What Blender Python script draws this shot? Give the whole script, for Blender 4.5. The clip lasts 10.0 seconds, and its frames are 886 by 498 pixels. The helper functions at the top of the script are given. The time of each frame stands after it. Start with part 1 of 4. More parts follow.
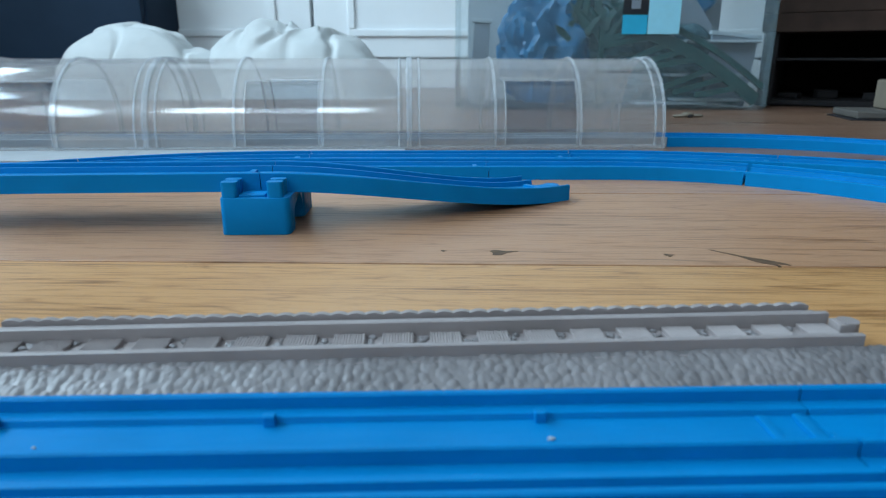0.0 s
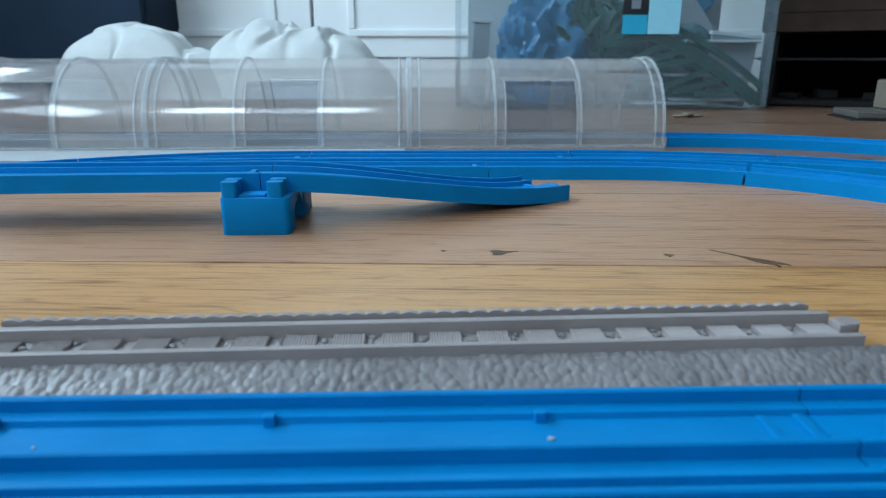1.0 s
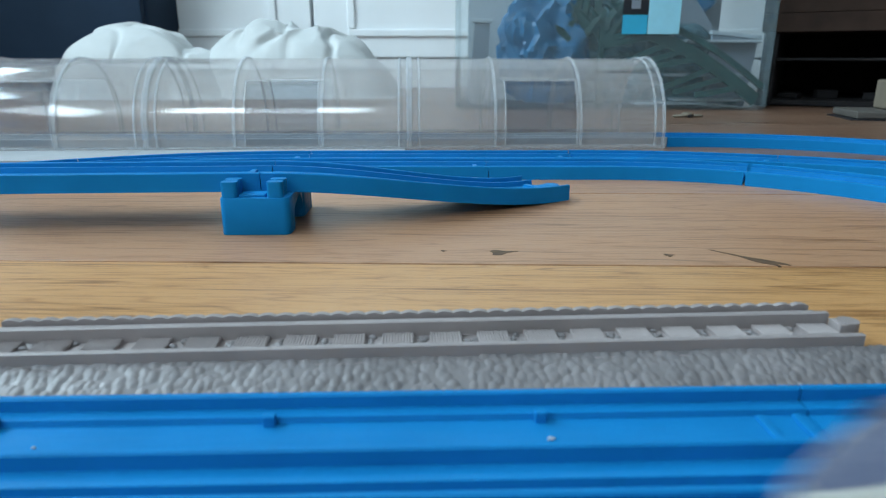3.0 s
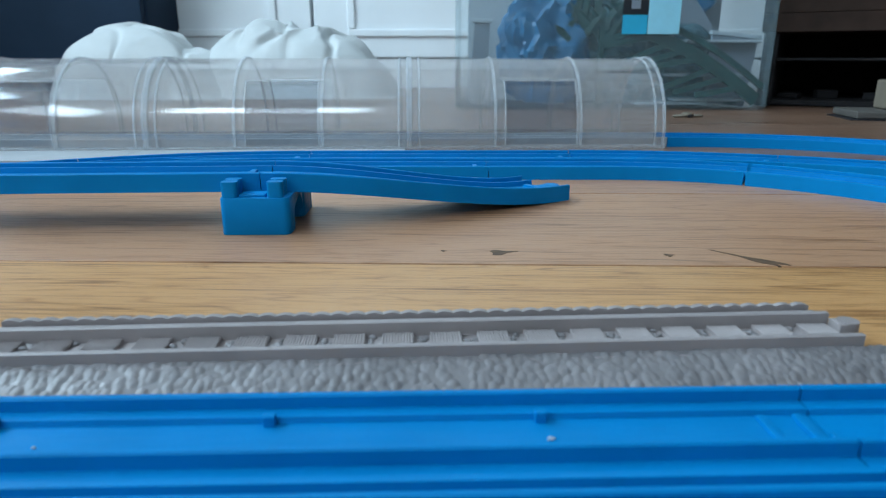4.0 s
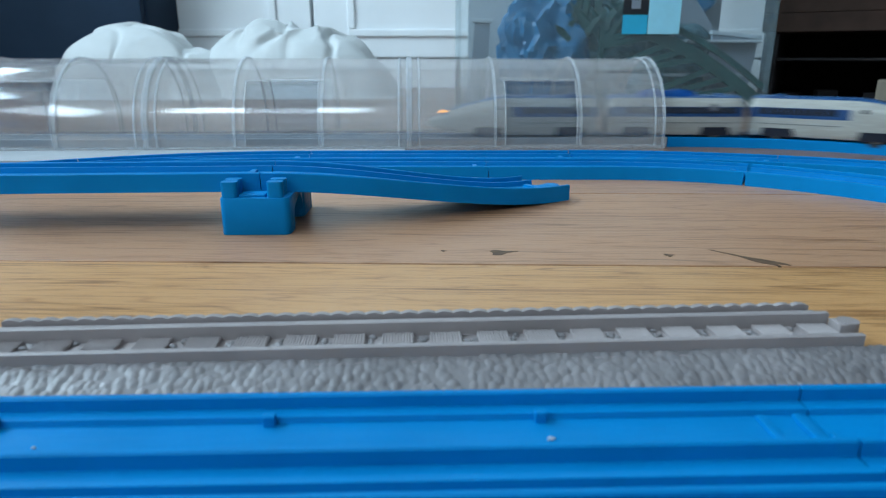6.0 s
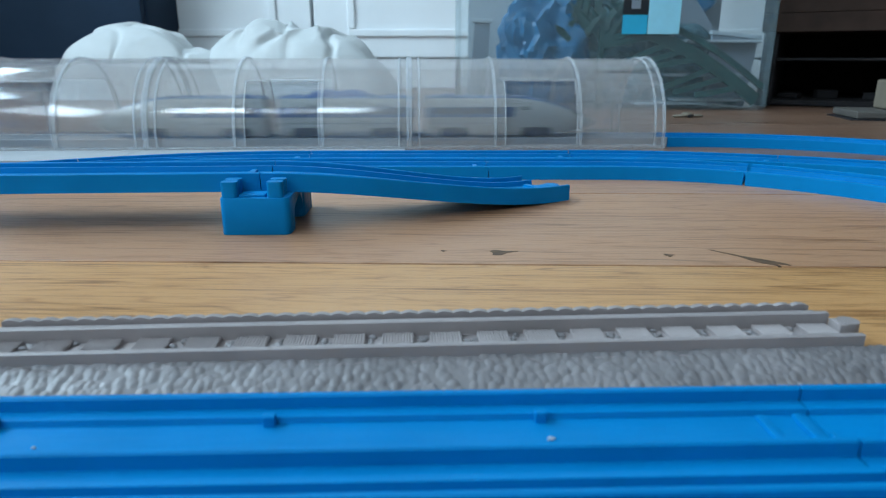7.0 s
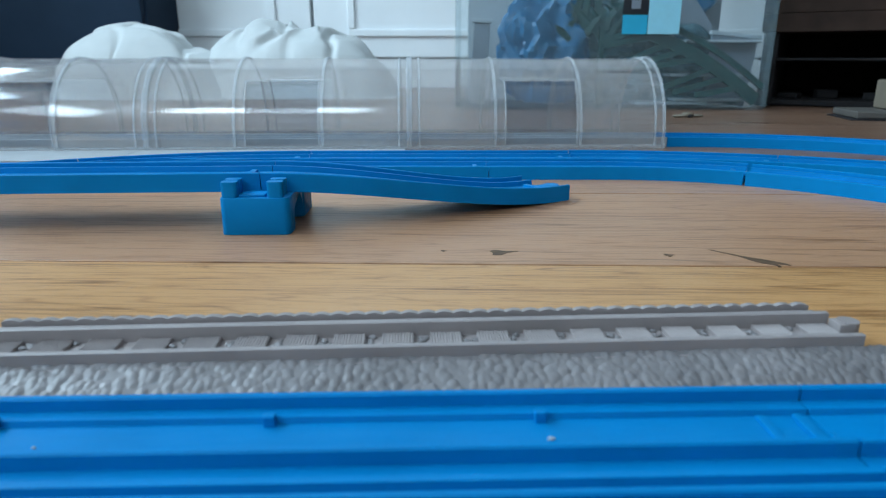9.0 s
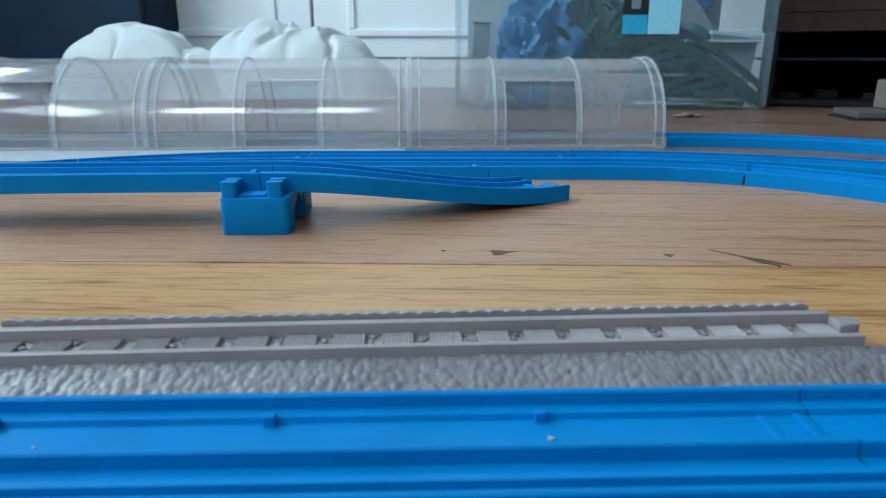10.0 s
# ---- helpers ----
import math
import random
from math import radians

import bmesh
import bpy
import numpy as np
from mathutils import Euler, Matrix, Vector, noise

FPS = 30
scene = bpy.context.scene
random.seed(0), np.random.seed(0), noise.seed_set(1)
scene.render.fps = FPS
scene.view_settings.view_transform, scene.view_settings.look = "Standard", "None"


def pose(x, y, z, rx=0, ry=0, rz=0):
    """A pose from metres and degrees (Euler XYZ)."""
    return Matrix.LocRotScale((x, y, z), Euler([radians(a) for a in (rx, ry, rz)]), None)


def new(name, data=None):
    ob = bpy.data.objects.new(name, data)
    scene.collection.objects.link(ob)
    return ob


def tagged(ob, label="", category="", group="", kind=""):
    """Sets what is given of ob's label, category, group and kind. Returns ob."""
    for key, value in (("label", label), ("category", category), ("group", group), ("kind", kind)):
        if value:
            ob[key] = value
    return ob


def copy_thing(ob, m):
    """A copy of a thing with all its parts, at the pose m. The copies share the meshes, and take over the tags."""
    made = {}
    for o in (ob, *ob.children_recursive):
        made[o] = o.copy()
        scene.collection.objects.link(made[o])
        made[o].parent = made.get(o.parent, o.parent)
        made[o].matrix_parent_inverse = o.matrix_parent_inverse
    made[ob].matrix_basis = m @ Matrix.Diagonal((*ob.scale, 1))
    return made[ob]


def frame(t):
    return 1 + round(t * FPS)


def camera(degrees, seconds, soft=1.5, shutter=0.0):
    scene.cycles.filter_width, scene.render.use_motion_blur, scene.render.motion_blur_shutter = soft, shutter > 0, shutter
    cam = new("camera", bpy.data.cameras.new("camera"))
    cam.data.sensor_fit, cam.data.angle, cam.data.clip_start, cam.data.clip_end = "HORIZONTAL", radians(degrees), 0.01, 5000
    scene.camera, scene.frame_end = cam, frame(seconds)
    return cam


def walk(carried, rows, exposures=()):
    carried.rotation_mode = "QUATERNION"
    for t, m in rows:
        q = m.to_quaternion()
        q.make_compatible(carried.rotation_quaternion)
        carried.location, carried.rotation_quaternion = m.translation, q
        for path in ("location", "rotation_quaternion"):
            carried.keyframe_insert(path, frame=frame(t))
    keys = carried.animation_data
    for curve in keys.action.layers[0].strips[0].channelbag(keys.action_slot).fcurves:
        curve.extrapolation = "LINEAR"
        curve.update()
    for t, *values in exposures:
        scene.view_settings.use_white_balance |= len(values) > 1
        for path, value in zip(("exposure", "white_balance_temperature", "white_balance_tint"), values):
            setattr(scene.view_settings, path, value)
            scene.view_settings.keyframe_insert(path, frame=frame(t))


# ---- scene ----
cam = camera(68.57, 10.0, soft=1.1, shutter=0.9)
cam.data.dof.use_dof = True
cam.data.dof.focus_distance = 0.31
cam.data.dof.aperture_fstop = 22.0
CAM_POSE = pose(0, 0, 0.0744, 90 - 16.4, 0, 0)
walk(cam, [(0.0, CAM_POSE), (10.0, CAM_POSE)], exposures=[(0.0, 0.0, 6500, 10), (1.0, 0.0, 6500, 10), (1.25, -0.1, 6500, 10), (1.5, -0.1, 6600, 10), (2.0, 0.11, 7150, 10), (2.6, 0.12, 7150, 10), (3.5, 0.0, 6500, 10), (10.0, 0.0, 6500, 10)])

# ---- light ----
world = bpy.data.worlds.new("room_daylight")
scene.world = world
world.use_nodes = True
wn = world.node_tree
sky = wn.nodes.new("ShaderNodeTexSky")
sky.sky_type = "NISHITA"
sky.sun_disc = False
sky.sun_elevation = radians(38)
sky.sun_rotation = radians(200)
wn.links.new(sky.outputs[0], wn.nodes["Background"].inputs[0])
wn.nodes["Background"].inputs[1].default_value = 0.10


def opening_light(name, x, y, z, rx, rz, w, h, watts, color=(0.607, 0.840, 1.0)):
    """An area lamp in a wall opening; in a window it stands for the sky."""
    lamp = bpy.data.lights.new(name, "AREA")
    lamp.shape, lamp.size, lamp.size_y, lamp.energy, lamp.color = "RECTANGLE", w, h, watts, color
    ob = new(name, lamp)
    ob.matrix_world = pose(x, y, z, rx, 0, rz)
    return ob


ROOM_X0, ROOM_X1, ROOM_Y0, ROOM_Y1, ROOM_Z = -1.20, 2.5, -1.6, 1.75, 2.45
WIN_X0, WIN_X1, WIN_Z0, WIN_Z1 = -1.15, -0.12, 1.35, 1.90
opening_light("window_daylight", (WIN_X0 + WIN_X1) / 2, ROOM_Y0 - 0.02, (WIN_Z0 + WIN_Z1) / 2, 90, 0, WIN_X1 - WIN_X0 - 0.1, WIN_Z1 - WIN_Z0 - 0.1, 11)
SIDE_Y0, SIDE_Y1 = -0.30, 1.30
CORNER_Y0, CORNER_Y1, CORNER_Z0, CORNER_Z1 = -1.30, -0.62, 0.88, 1.36
opening_light("side_window_daylight", ROOM_X0 - 0.02, (SIDE_Y0 + SIDE_Y1) / 2, 1.10, 90, -90, SIDE_Y1 - SIDE_Y0 - 0.1, 0.62, 47)
# unseen lamp added to stretch the tunnel's highlight leftwards; no such window is known
opening_light("tunnel_highlight_lamp", ROOM_X0 - 0.02, (CORNER_Y0 + CORNER_Y1) / 2, (CORNER_Z0 + CORNER_Z1) / 2, 90, -90, CORNER_Y1 - CORNER_Y0 - 0.06, CORNER_Z1 - CORNER_Z0 - 0.06, 7)

# ---- materials ----


def mat(name, color, rough=0.5, metal=0.0, spec=0.5, emit=None, power=0.0):
    m = bpy.data.materials.new(name)
    m.use_nodes = True
    b = m.node_tree.nodes["Principled BSDF"]
    b.inputs["Base Color"].default_value = (*color, 1)
    b.inputs["Roughness"].default_value = rough
    b.inputs["Metallic"].default_value = metal
    b.inputs["Specular IOR Level"].default_value = spec
    if emit:
        b.inputs["Emission Color"].default_value = (*emit, 1)
        b.inputs["Emission Strength"].default_value = power
    return m


def node(m, kind, **values):
    n = m.node_tree.nodes.new(kind)
    for k, v in values.items():
        if k in n.inputs:
            n.inputs[k].default_value = v
    return n


def ramp(m, stops):
    n = m.node_tree.nodes.new("ShaderNodeValToRGB")
    while len(n.color_ramp.elements) < len(stops):
        n.color_ramp.elements.new(0.5)
    for e, (p, c) in zip(n.color_ramp.elements, stops):
        e.position, e.color = p, (*c, 1)
    return n


def mix(m, a, b, fac, mode="MIX"):
    n = m.node_tree.nodes.new("ShaderNodeMix")
    n.data_type, n.blend_type = "RGBA", mode
    lk = m.node_tree.links.new
    for sock, v in ((n.inputs[0], fac), (n.inputs[6], a), (n.inputs[7], b)):
        if isinstance(v, (int, float)):
            sock.default_value = v
        elif isinstance(v, tuple):
            sock.default_value = (*v, 1)
        else:
            lk(v, sock)
    return n.outputs[2]


def coords(m, scale=(1, 1, 1), shift=None):
    lk = m.node_tree.links.new
    tc = node(m, "ShaderNodeTexCoord")
    mp = node(m, "ShaderNodeMapping")
    mp.inputs["Scale"].default_value = scale
    lk(tc.outputs["Object"], mp.inputs["Vector"])
    if shift is not None:
        lk(shift, mp.inputs["Location"])
    return mp.outputs[0]


def noise_tex(m, vec, scale, detail=4.0, rough=0.55, distort=0.0):
    n = node(m, "ShaderNodeTexNoise", Scale=scale, Detail=detail, Roughness=rough, Distortion=distort)
    m.node_tree.links.new(vec, n.inputs["Vector"])
    return n.outputs["Fac"]


def plastic(name, color, rough=0.38, vary=0.12, bump=0.15, grain=900.0, spec=0.5):
    """Moulded plastic: faint clouding, scuffs in the gloss and a fine grain."""
    m = mat(name, color, rough, spec=spec)
    lk, b = m.node_tree.links.new, m.node_tree.nodes["Principled BSDF"]
    vec = coords(m)
    big = noise_tex(m, vec, 35.0, 3.0)
    r = ramp(m, [(0.3, tuple(c * (1 - vary) for c in color)), (0.7, tuple(min(1, c * (1 + vary)) for c in color))])
    lk(big, r.inputs[0])
    lk(r.outputs[0], b.inputs["Base Color"])
    scuff = noise_tex(m, coords(m, (60, 400, 400)), 1.0, 5.0)
    rr = ramp(m, [(0.35, (rough * 0.8,) * 3), (0.75, (min(1, rough * 1.35),) * 3)])
    lk(scuff, rr.inputs[0])
    lk(rr.outputs[0], b.inputs["Roughness"])
    bp = node(m, "ShaderNodeBump", Strength=bump, Distance=0.0003)
    lk(noise_tex(m, vec, grain, 3.0), bp.inputs["Height"])
    lk(bp.outputs[0], b.inputs["Normal"])
    return m


def clear_plastic(name, tint, haze, haze_color, rough=0.06, gloss_gain=1.0):
    """Clear moulded plastic: lets light straight through, mirrors at a slant, slightly milky with scuffs."""
    m = bpy.data.materials.new(name)
    m.use_nodes = True
    nt = m.node_tree
    nt.nodes.remove(nt.nodes["Principled BSDF"])
    lk, out = nt.links.new, nt.nodes["Material Output"]
    clear = node(m, "ShaderNodeBsdfTransparent", Color=(*tint, 1))
    milk = node(m, "ShaderNodeBsdfDiffuse", Color=(*haze_color, 1))
    m1 = node(m, "ShaderNodeMixShader")
    scuff = noise_tex(m, coords(m, (30, 120, 120)), 1.0, 5.0, 0.6)
    hz = ramp(m, [(0.3, (haze * 0.85,) * 3), (0.8, (haze * 1.2,) * 3)])
    lk(scuff, hz.inputs[0])
    lk(hz.outputs[0], m1.inputs[0])
    lk(clear.outputs[0], m1.inputs[1])
    lk(milk.outputs[0], m1.inputs[2])
    gloss = node(m, "ShaderNodeBsdfGlossy", Roughness=rough)
    fr = node(m, "ShaderNodeFresnel", IOR=1.49)
    mul = node(m, "ShaderNodeMath")
    mul.operation = "MULTIPLY"
    mul.inputs[1].default_value = gloss_gain
    lk(fr.outputs[0], mul.inputs[0])
    cap = node(m, "ShaderNodeMath")
    cap.operation = "MINIMUM"
    cap.inputs[1].default_value = 0.15
    lk(mul.outputs[0], cap.inputs[0])
    m2 = node(m, "ShaderNodeMixShader")
    lk(cap.outputs[0], m2.inputs[0])
    lk(m1.outputs[0], m2.inputs[1])
    lk(gloss.outputs[0], m2.inputs[2])
    lk(m2.outputs[0], out.inputs["Surface"])
    return m


def wood_floor(name, tones):
    m = mat(name, (0.4, 0.25, 0.12), 0.42)
    lk, b = m.node_tree.links.new, m.node_tree.nodes["Principled BSDF"]
    info = node(m, "ShaderNodeObjectInfo")
    mulv = node(m, "ShaderNodeVectorMath")
    mulv.operation = "MULTIPLY"
    mulv.inputs[1].default_value = (17.0, 9.0, 5.0)
    comb = node(m, "ShaderNodeCombineXYZ")
    for i in range(3):
        lk(info.outputs["Random"], comb.inputs[i])
    lk(comb.outputs[0], mulv.inputs[0])
    sh = mulv.outputs[0]
    # broad cathedral figure, then fine pores, both drawn out along the plank
    figure = noise_tex(m, coords(m, (2.2, 26, 26), sh), 1.0, 3.0, 0.5, 0.6)
    rings = node(m, "ShaderNodeMath")
    rings.operation = "MULTIPLY"
    rings.inputs[1].default_value = 36.0
    lk(figure, rings.inputs[0])
    fr = node(m, "ShaderNodeMath")
    fr.operation = "PINGPONG"
    fr.inputs[1].default_value = 1.0
    lk(rings.outputs[0], fr.inputs[0])
    ring_dark = ramp(m, [(0.0, (1, 1, 1)), (0.08, (0.4, 0.4, 0.4)), (0.2, (0, 0, 0))])
    lk(fr.outputs[0], ring_dark.inputs[0])
    pores = noise_tex(m, coords(m, (45, 520, 520), sh), 1.0, 5.0, 0.7)
    streak = noise_tex(m, coords(m, (3.2, 125, 125), sh), 1.0, 2.5, 0.5, 0.3)
    streak_mask = ramp(m, [(0.486, (0, 0, 0)), (0.496, (1, 1, 1)), (0.504, (1, 1, 1)), (0.514, (0, 0, 0))])
    lk(streak, streak_mask.inputs[0])
    pore_mask = ramp(m, [(0.40, (1, 1, 1)), (0.48, (0, 0, 0))])
    lk(pores, pore_mask.inputs[0])
    tone = noise_tex(m, coords(m, (3, 14, 14), sh), 1.0, 4.0)
    base = ramp(m, [(0.0, tones[0]), (1.0, tones[1])])
    lk(info.outputs["Random"], base.inputs[0])
    c = mix(m, base.outputs[0], mix(m, base.outputs[0], (1.25, 1.2, 1.12), 1.0, "MULTIPLY"), tone)
    c = mix(m, c, mix(m, c, (0.72, 0.66, 0.59), 1.0, "MULTIPLY"), ring_dark.outputs[0])
    c = mix(m, c, mix(m, c, (0.80, 0.76, 0.71), 1.0, "MULTIPLY"), pore_mask.outputs[0])
    c = mix(m, c, mix(m, c, (0.56, 0.50, 0.44), 1.0, "MULTIPLY"), streak_mask.outputs[0])
    lk(c, b.inputs["Base Color"])
    rr = ramp(m, [(0.3, (0.27,) * 3), (0.7, (0.42,) * 3)])
    lk(tone, rr.inputs[0])
    lk(rr.outputs[0], b.inputs["Roughness"])
    bp = node(m, "ShaderNodeBump", Strength=0.25, Distance=0.0006)
    lk(pores, bp.inputs["Height"])
    lk(bp.outputs[0], b.inputs["Normal"])
    return m


def rough_paint(name, color, rough=0.6, vary=0.08, scale=6.0, spec=0.4):
    m = mat(name, color, rough, spec=spec)
    lk, b = m.node_tree.links.new, m.node_tree.nodes["Principled BSDF"]
    r = ramp(m, [(0.3, tuple(c * (1 - vary) for c in color)), (0.7, tuple(min(1, c * (1 + vary)) for c in color))])
    lk(noise_tex(m, coords(m), scale, 5.0), r.inputs[0])
    lk(r.outputs[0], b.inputs["Base Color"])
    bp = node(m, "ShaderNodeBump", Strength=0.08, Distance=0.002)
    lk(noise_tex(m, coords(m), 220.0, 2.0), bp.inputs["Height"])
    lk(bp.outputs[0], b.inputs["Normal"])
    return m


def cloth_mat(name, color):
    m = mat(name, color, 0.95, spec=0.1)
    lk, b = m.node_tree.links.new, m.node_tree.nodes["Principled BSDF"]
    r = ramp(m, [(0.3, tuple(c * 0.9 for c in color)), (0.7, color)])
    lk(noise_tex(m, coords(m), 18.0, 5.0), r.inputs[0])
    lk(r.outputs[0], b.inputs["Base Color"])
    bp = node(m, "ShaderNodeBump", Strength=0.4, Distance=0.001)
    lk(noise_tex(m, coords(m), 900.0, 2.0), bp.inputs["Height"])
    lk(bp.outputs[0], b.inputs["Normal"])
    return m


BLUE = plastic("blue_track_plastic", (0.0, 0.196, 0.485), 0.46, 0.07, spec=0.10)
GREY = plastic("grey_track_plastic", (0.315, 0.272, 0.268), 0.45, 0.08)
STONE = plastic("grey_ballast_plastic", (0.215, 0.196, 0.200), 0.48, 0.2)
PALE = plastic("pale_track_plastic", (0.38, 0.40, 0.42), 0.45, 0.06)
WOOD = wood_floor("honey_oak_plank", ((0.48, 0.255, 0.108), (0.52, 0.278, 0.118)))
WOOD_BROWN = wood_floor("brown_oak_plank", ((0.395, 0.213, 0.125), (0.43, 0.236, 0.135)))
# oak with the far floor's shade put into its base colour
WOOD_SHADED = wood_floor("shaded_oak_plank", ((0.17, 0.096, 0.066), (0.21, 0.118, 0.078)))
KNOT = rough_paint("dark_knot_wood", (0.105, 0.060, 0.034), 0.6, 0.4, 300)
TUNNEL = clear_plastic("clear_tunnel_plastic", (0.975, 0.97, 0.965), 0.095, (0.84, 0.83, 0.86), 0.11, 2.4)
TUNNEL_RIB = clear_plastic("clear_rib_plastic", (0.92, 0.93, 0.94), 0.24, (0.88, 0.91, 0.94), 0.10, 2.6)
PANE = clear_plastic("clear_pane_plastic", (0.92, 0.935, 0.95), 0.05, (0.70, 0.76, 0.86), 0.08, 0.6)
BOX_CLEAR = clear_plastic("clear_box_plastic", (0.97, 0.985, 0.99), 0.04, (0.60, 0.80, 0.88), 0.12, 0.5)
WHITE = plastic("white_train_plastic", (0.37, 0.365, 0.335), 0.26, 0.03)
ROOF_BLUE = plastic("train_roof_blue", (0.026, 0.095, 0.23), 0.28, 0.25)
FAIRING = plastic("train_fairing_blue", (0.0, 0.060, 0.25), 0.36, 0.10, spec=0.2)
BAND_BLUE = plastic("train_band_blue", (0.004, 0.050, 0.16), 0.32, 0.05)
UPPER = plastic("train_nose_grey", (0.075, 0.088, 0.14), 0.25, 0.03)
DARK_WINDOW = plastic("train_window_dark", (0.015, 0.018, 0.028), 0.2, 0.1)
SCREEN = plastic("train_windscreen", (0.050, 0.045, 0.036), 0.30, 0.1, spec=0.2)
BOGIE = plastic("bogie_grey", (0.10, 0.105, 0.12), 0.5, 0.15)
TYRE = plastic("tyre_rubber", (0.022, 0.022, 0.024), 0.7, 0.1)
AXLE = mat("steel_axle", (0.5, 0.5, 0.5), 0.35, 1.0)
LAMP = mat("amber_headlight", (1.0, 0.5, 0.1), 0.3, emit=(1.0, 0.36, 0.03), power=13.0)
DOOR_WHITE = rough_paint("white_door_paint", (0.85, 0.88, 0.90), 0.5, 0.03)
WALL = rough_paint("pale_wall_paint", (0.74, 0.76, 0.78), 0.8, 0.05)
# dim colour picked to cut the bounce off the unseen east wall
WALL_LOW_BOUNCE = rough_paint("low_bounce_wall_paint", (0.20, 0.18, 0.17), 0.85, 0.05)
CEIL = rough_paint("white_ceiling_paint", (0.82, 0.82, 0.82), 0.9, 0.03)
NAVY = rough_paint("navy_panel_paint", (0.017, 0.032, 0.056), 0.8, 0.12, 6.0, 0.12)
CLOTH = cloth_mat("white_cotton", (0.60, 0.62, 0.62))
DARK_WOOD = rough_paint("dark_cabinet_wood", (0.018, 0.016, 0.017), 0.85, 0.3, 30, 0.15)
BROWN_WOOD = rough_paint("brown_shelf_wood", (0.036, 0.021, 0.016), 0.85, 0.3, 25, 0.15)
CREAM = rough_paint("cream_card", (0.20, 0.165, 0.125), 0.7, 0.06, 30)
TOY_BLUE = plastic("toy_blue", (0.006, 0.125, 0.27), 0.4, 0.2)
TOY_GREEN = plastic("toy_green", (0.004, 0.060, 0.058), 0.45, 0.2)
TOY_TEAL = plastic("toy_teal", (0.065, 0.150, 0.185), 0.5, 0.3)
TOY_GREY = plastic("toy_grey", (0.20, 0.235, 0.28), 0.45, 0.1)
TOY_WHITE = plastic("toy_white", (0.40, 0.45, 0.49), 0.45, 0.05)
CYAN = rough_paint("cyan_sticker", (0.02, 0.40, 0.62), 0.4, 0.05, 60)
CYAN_PALE = rough_paint("pale_cyan_sticker", (0.30, 0.66, 0.80), 0.4, 0.04, 60)
BLACK = rough_paint("black_print", (0.012, 0.014, 0.02), 0.4, 0.1, 90)

# ---- mesh helpers ----


def part(name, bm, material, parent=None, label="", smooth=False, angle=35):
    """Links a bmesh as one mesh object under a thing or part."""
    bmesh.ops.recalc_face_normals(bm, faces=bm.faces)
    me = bpy.data.meshes.new(name)
    bm.to_mesh(me)
    bm.free()
    me.materials.append(material)
    if smooth:
        for p in me.polygons:
            p.use_smooth = True
        me.set_sharp_from_angle(angle=radians(angle))
    ob = new(name, me)
    ob.parent = parent
    if label:
        ob["label"] = label
    return ob


def thing(name, m, label, category, group="", kind=""):
    ob = new(name)
    ob.empty_display_size = 0.01
    ob.matrix_world = m
    return tagged(ob, label, category, group, kind)


def box(bm, x0, x1, y0, y1, z0, z1, bevel=0.0, m=None):
    vs = [bm.verts.new((x, y, z)) for z in (z0, z1) for y in (y0, y1) for x in (x0, x1)]
    fs = [bm.faces.new([vs[i] for i in q]) for q in ((0, 2, 3, 1), (4, 5, 7, 6), (0, 1, 5, 4), (2, 6, 7, 3), (0, 4, 6, 2), (1, 3, 7, 5))]
    if bevel:
        es = list({e for f in fs for e in f.edges})
        r = bmesh.ops.bevel(bm, geom=es, offset=bevel, segments=2, affect="EDGES", profile=0.5)
        vs = list({v for f in r["faces"] for v in f.verts} | {v for v in vs if v.is_valid})
    if m is not None:
        bmesh.ops.transform(bm, matrix=m, verts=[v for v in vs if v.is_valid])
    return vs


def cyl(bm, p, axis, r, length, seg=20, r2=None):
    rot = Vector((0, 0, 1)).rotation_difference(Vector(axis)).to_matrix().to_4x4()
    bmesh.ops.create_cone(bm, cap_ends=True, segments=seg, radius1=r, radius2=r if r2 is None else r2, depth=length, matrix=Matrix.Translation(p) @ rot)


def sweep(bm, profile, stations, closed=True):
    """Draws a closed profile (u to the left, z up) along stations of (x, y, z, heading)."""
    rings = []
    for x, y, z, a in stations:
        c, s = math.cos(a), math.sin(a)
        rings.append([bm.verts.new((x - u * s, y + u * c, z + w)) for u, w in profile])
    n = len(profile)
    for r0, r1 in zip(rings, rings[1:]):
        for i in range(n if closed else n - 1):
            j = (i + 1) % n
            bm.faces.new((r0[i], r0[j], r1[j], r1[i]))
    if closed:
        bm.faces.new(rings[0][::-1])
        bm.faces.new(rings[-1])
    return rings


def arc_stations(x, y, z, heading, length, turn, z1=None, steps=1):
    """Stations from a start, along a length, turning by so many degrees."""
    out, a = [], heading
    n = max(steps, int(abs(turn) / 2.5) + 1)
    z1 = z if z1 is None else z1
    for i in range(n + 1):
        k = i / n
        kk = k * k * (3 - 2 * k)
        out.append((x, y, z + (z1 - z) * kk, a))
        da = radians(turn) / n
        step = length / n
        x += step * math.cos(a + da / 2)
        y += step * math.sin(a + da / 2)
        a += da
    return out


# ---- train track ----
HALF, LANE = 0.0185, 0.0375


def rail_profile(half=HALF, h=0.0085):
    w, r = 0.0017, 0.0004
    side = [(half, 0.0), (half, h - r), (half - r, h), (half - w + r, h), (half - w, h - r), (half - w, 0.0052),
            (half - 0.0070, 0.0050), (half - 0.0073, 0.0071), (half - 0.0090, 0.0071), (half - 0.0094, 0.0046), (0.0012, 0.0046)]
    return side + [(-u, z) for u, z in side[::-1]]


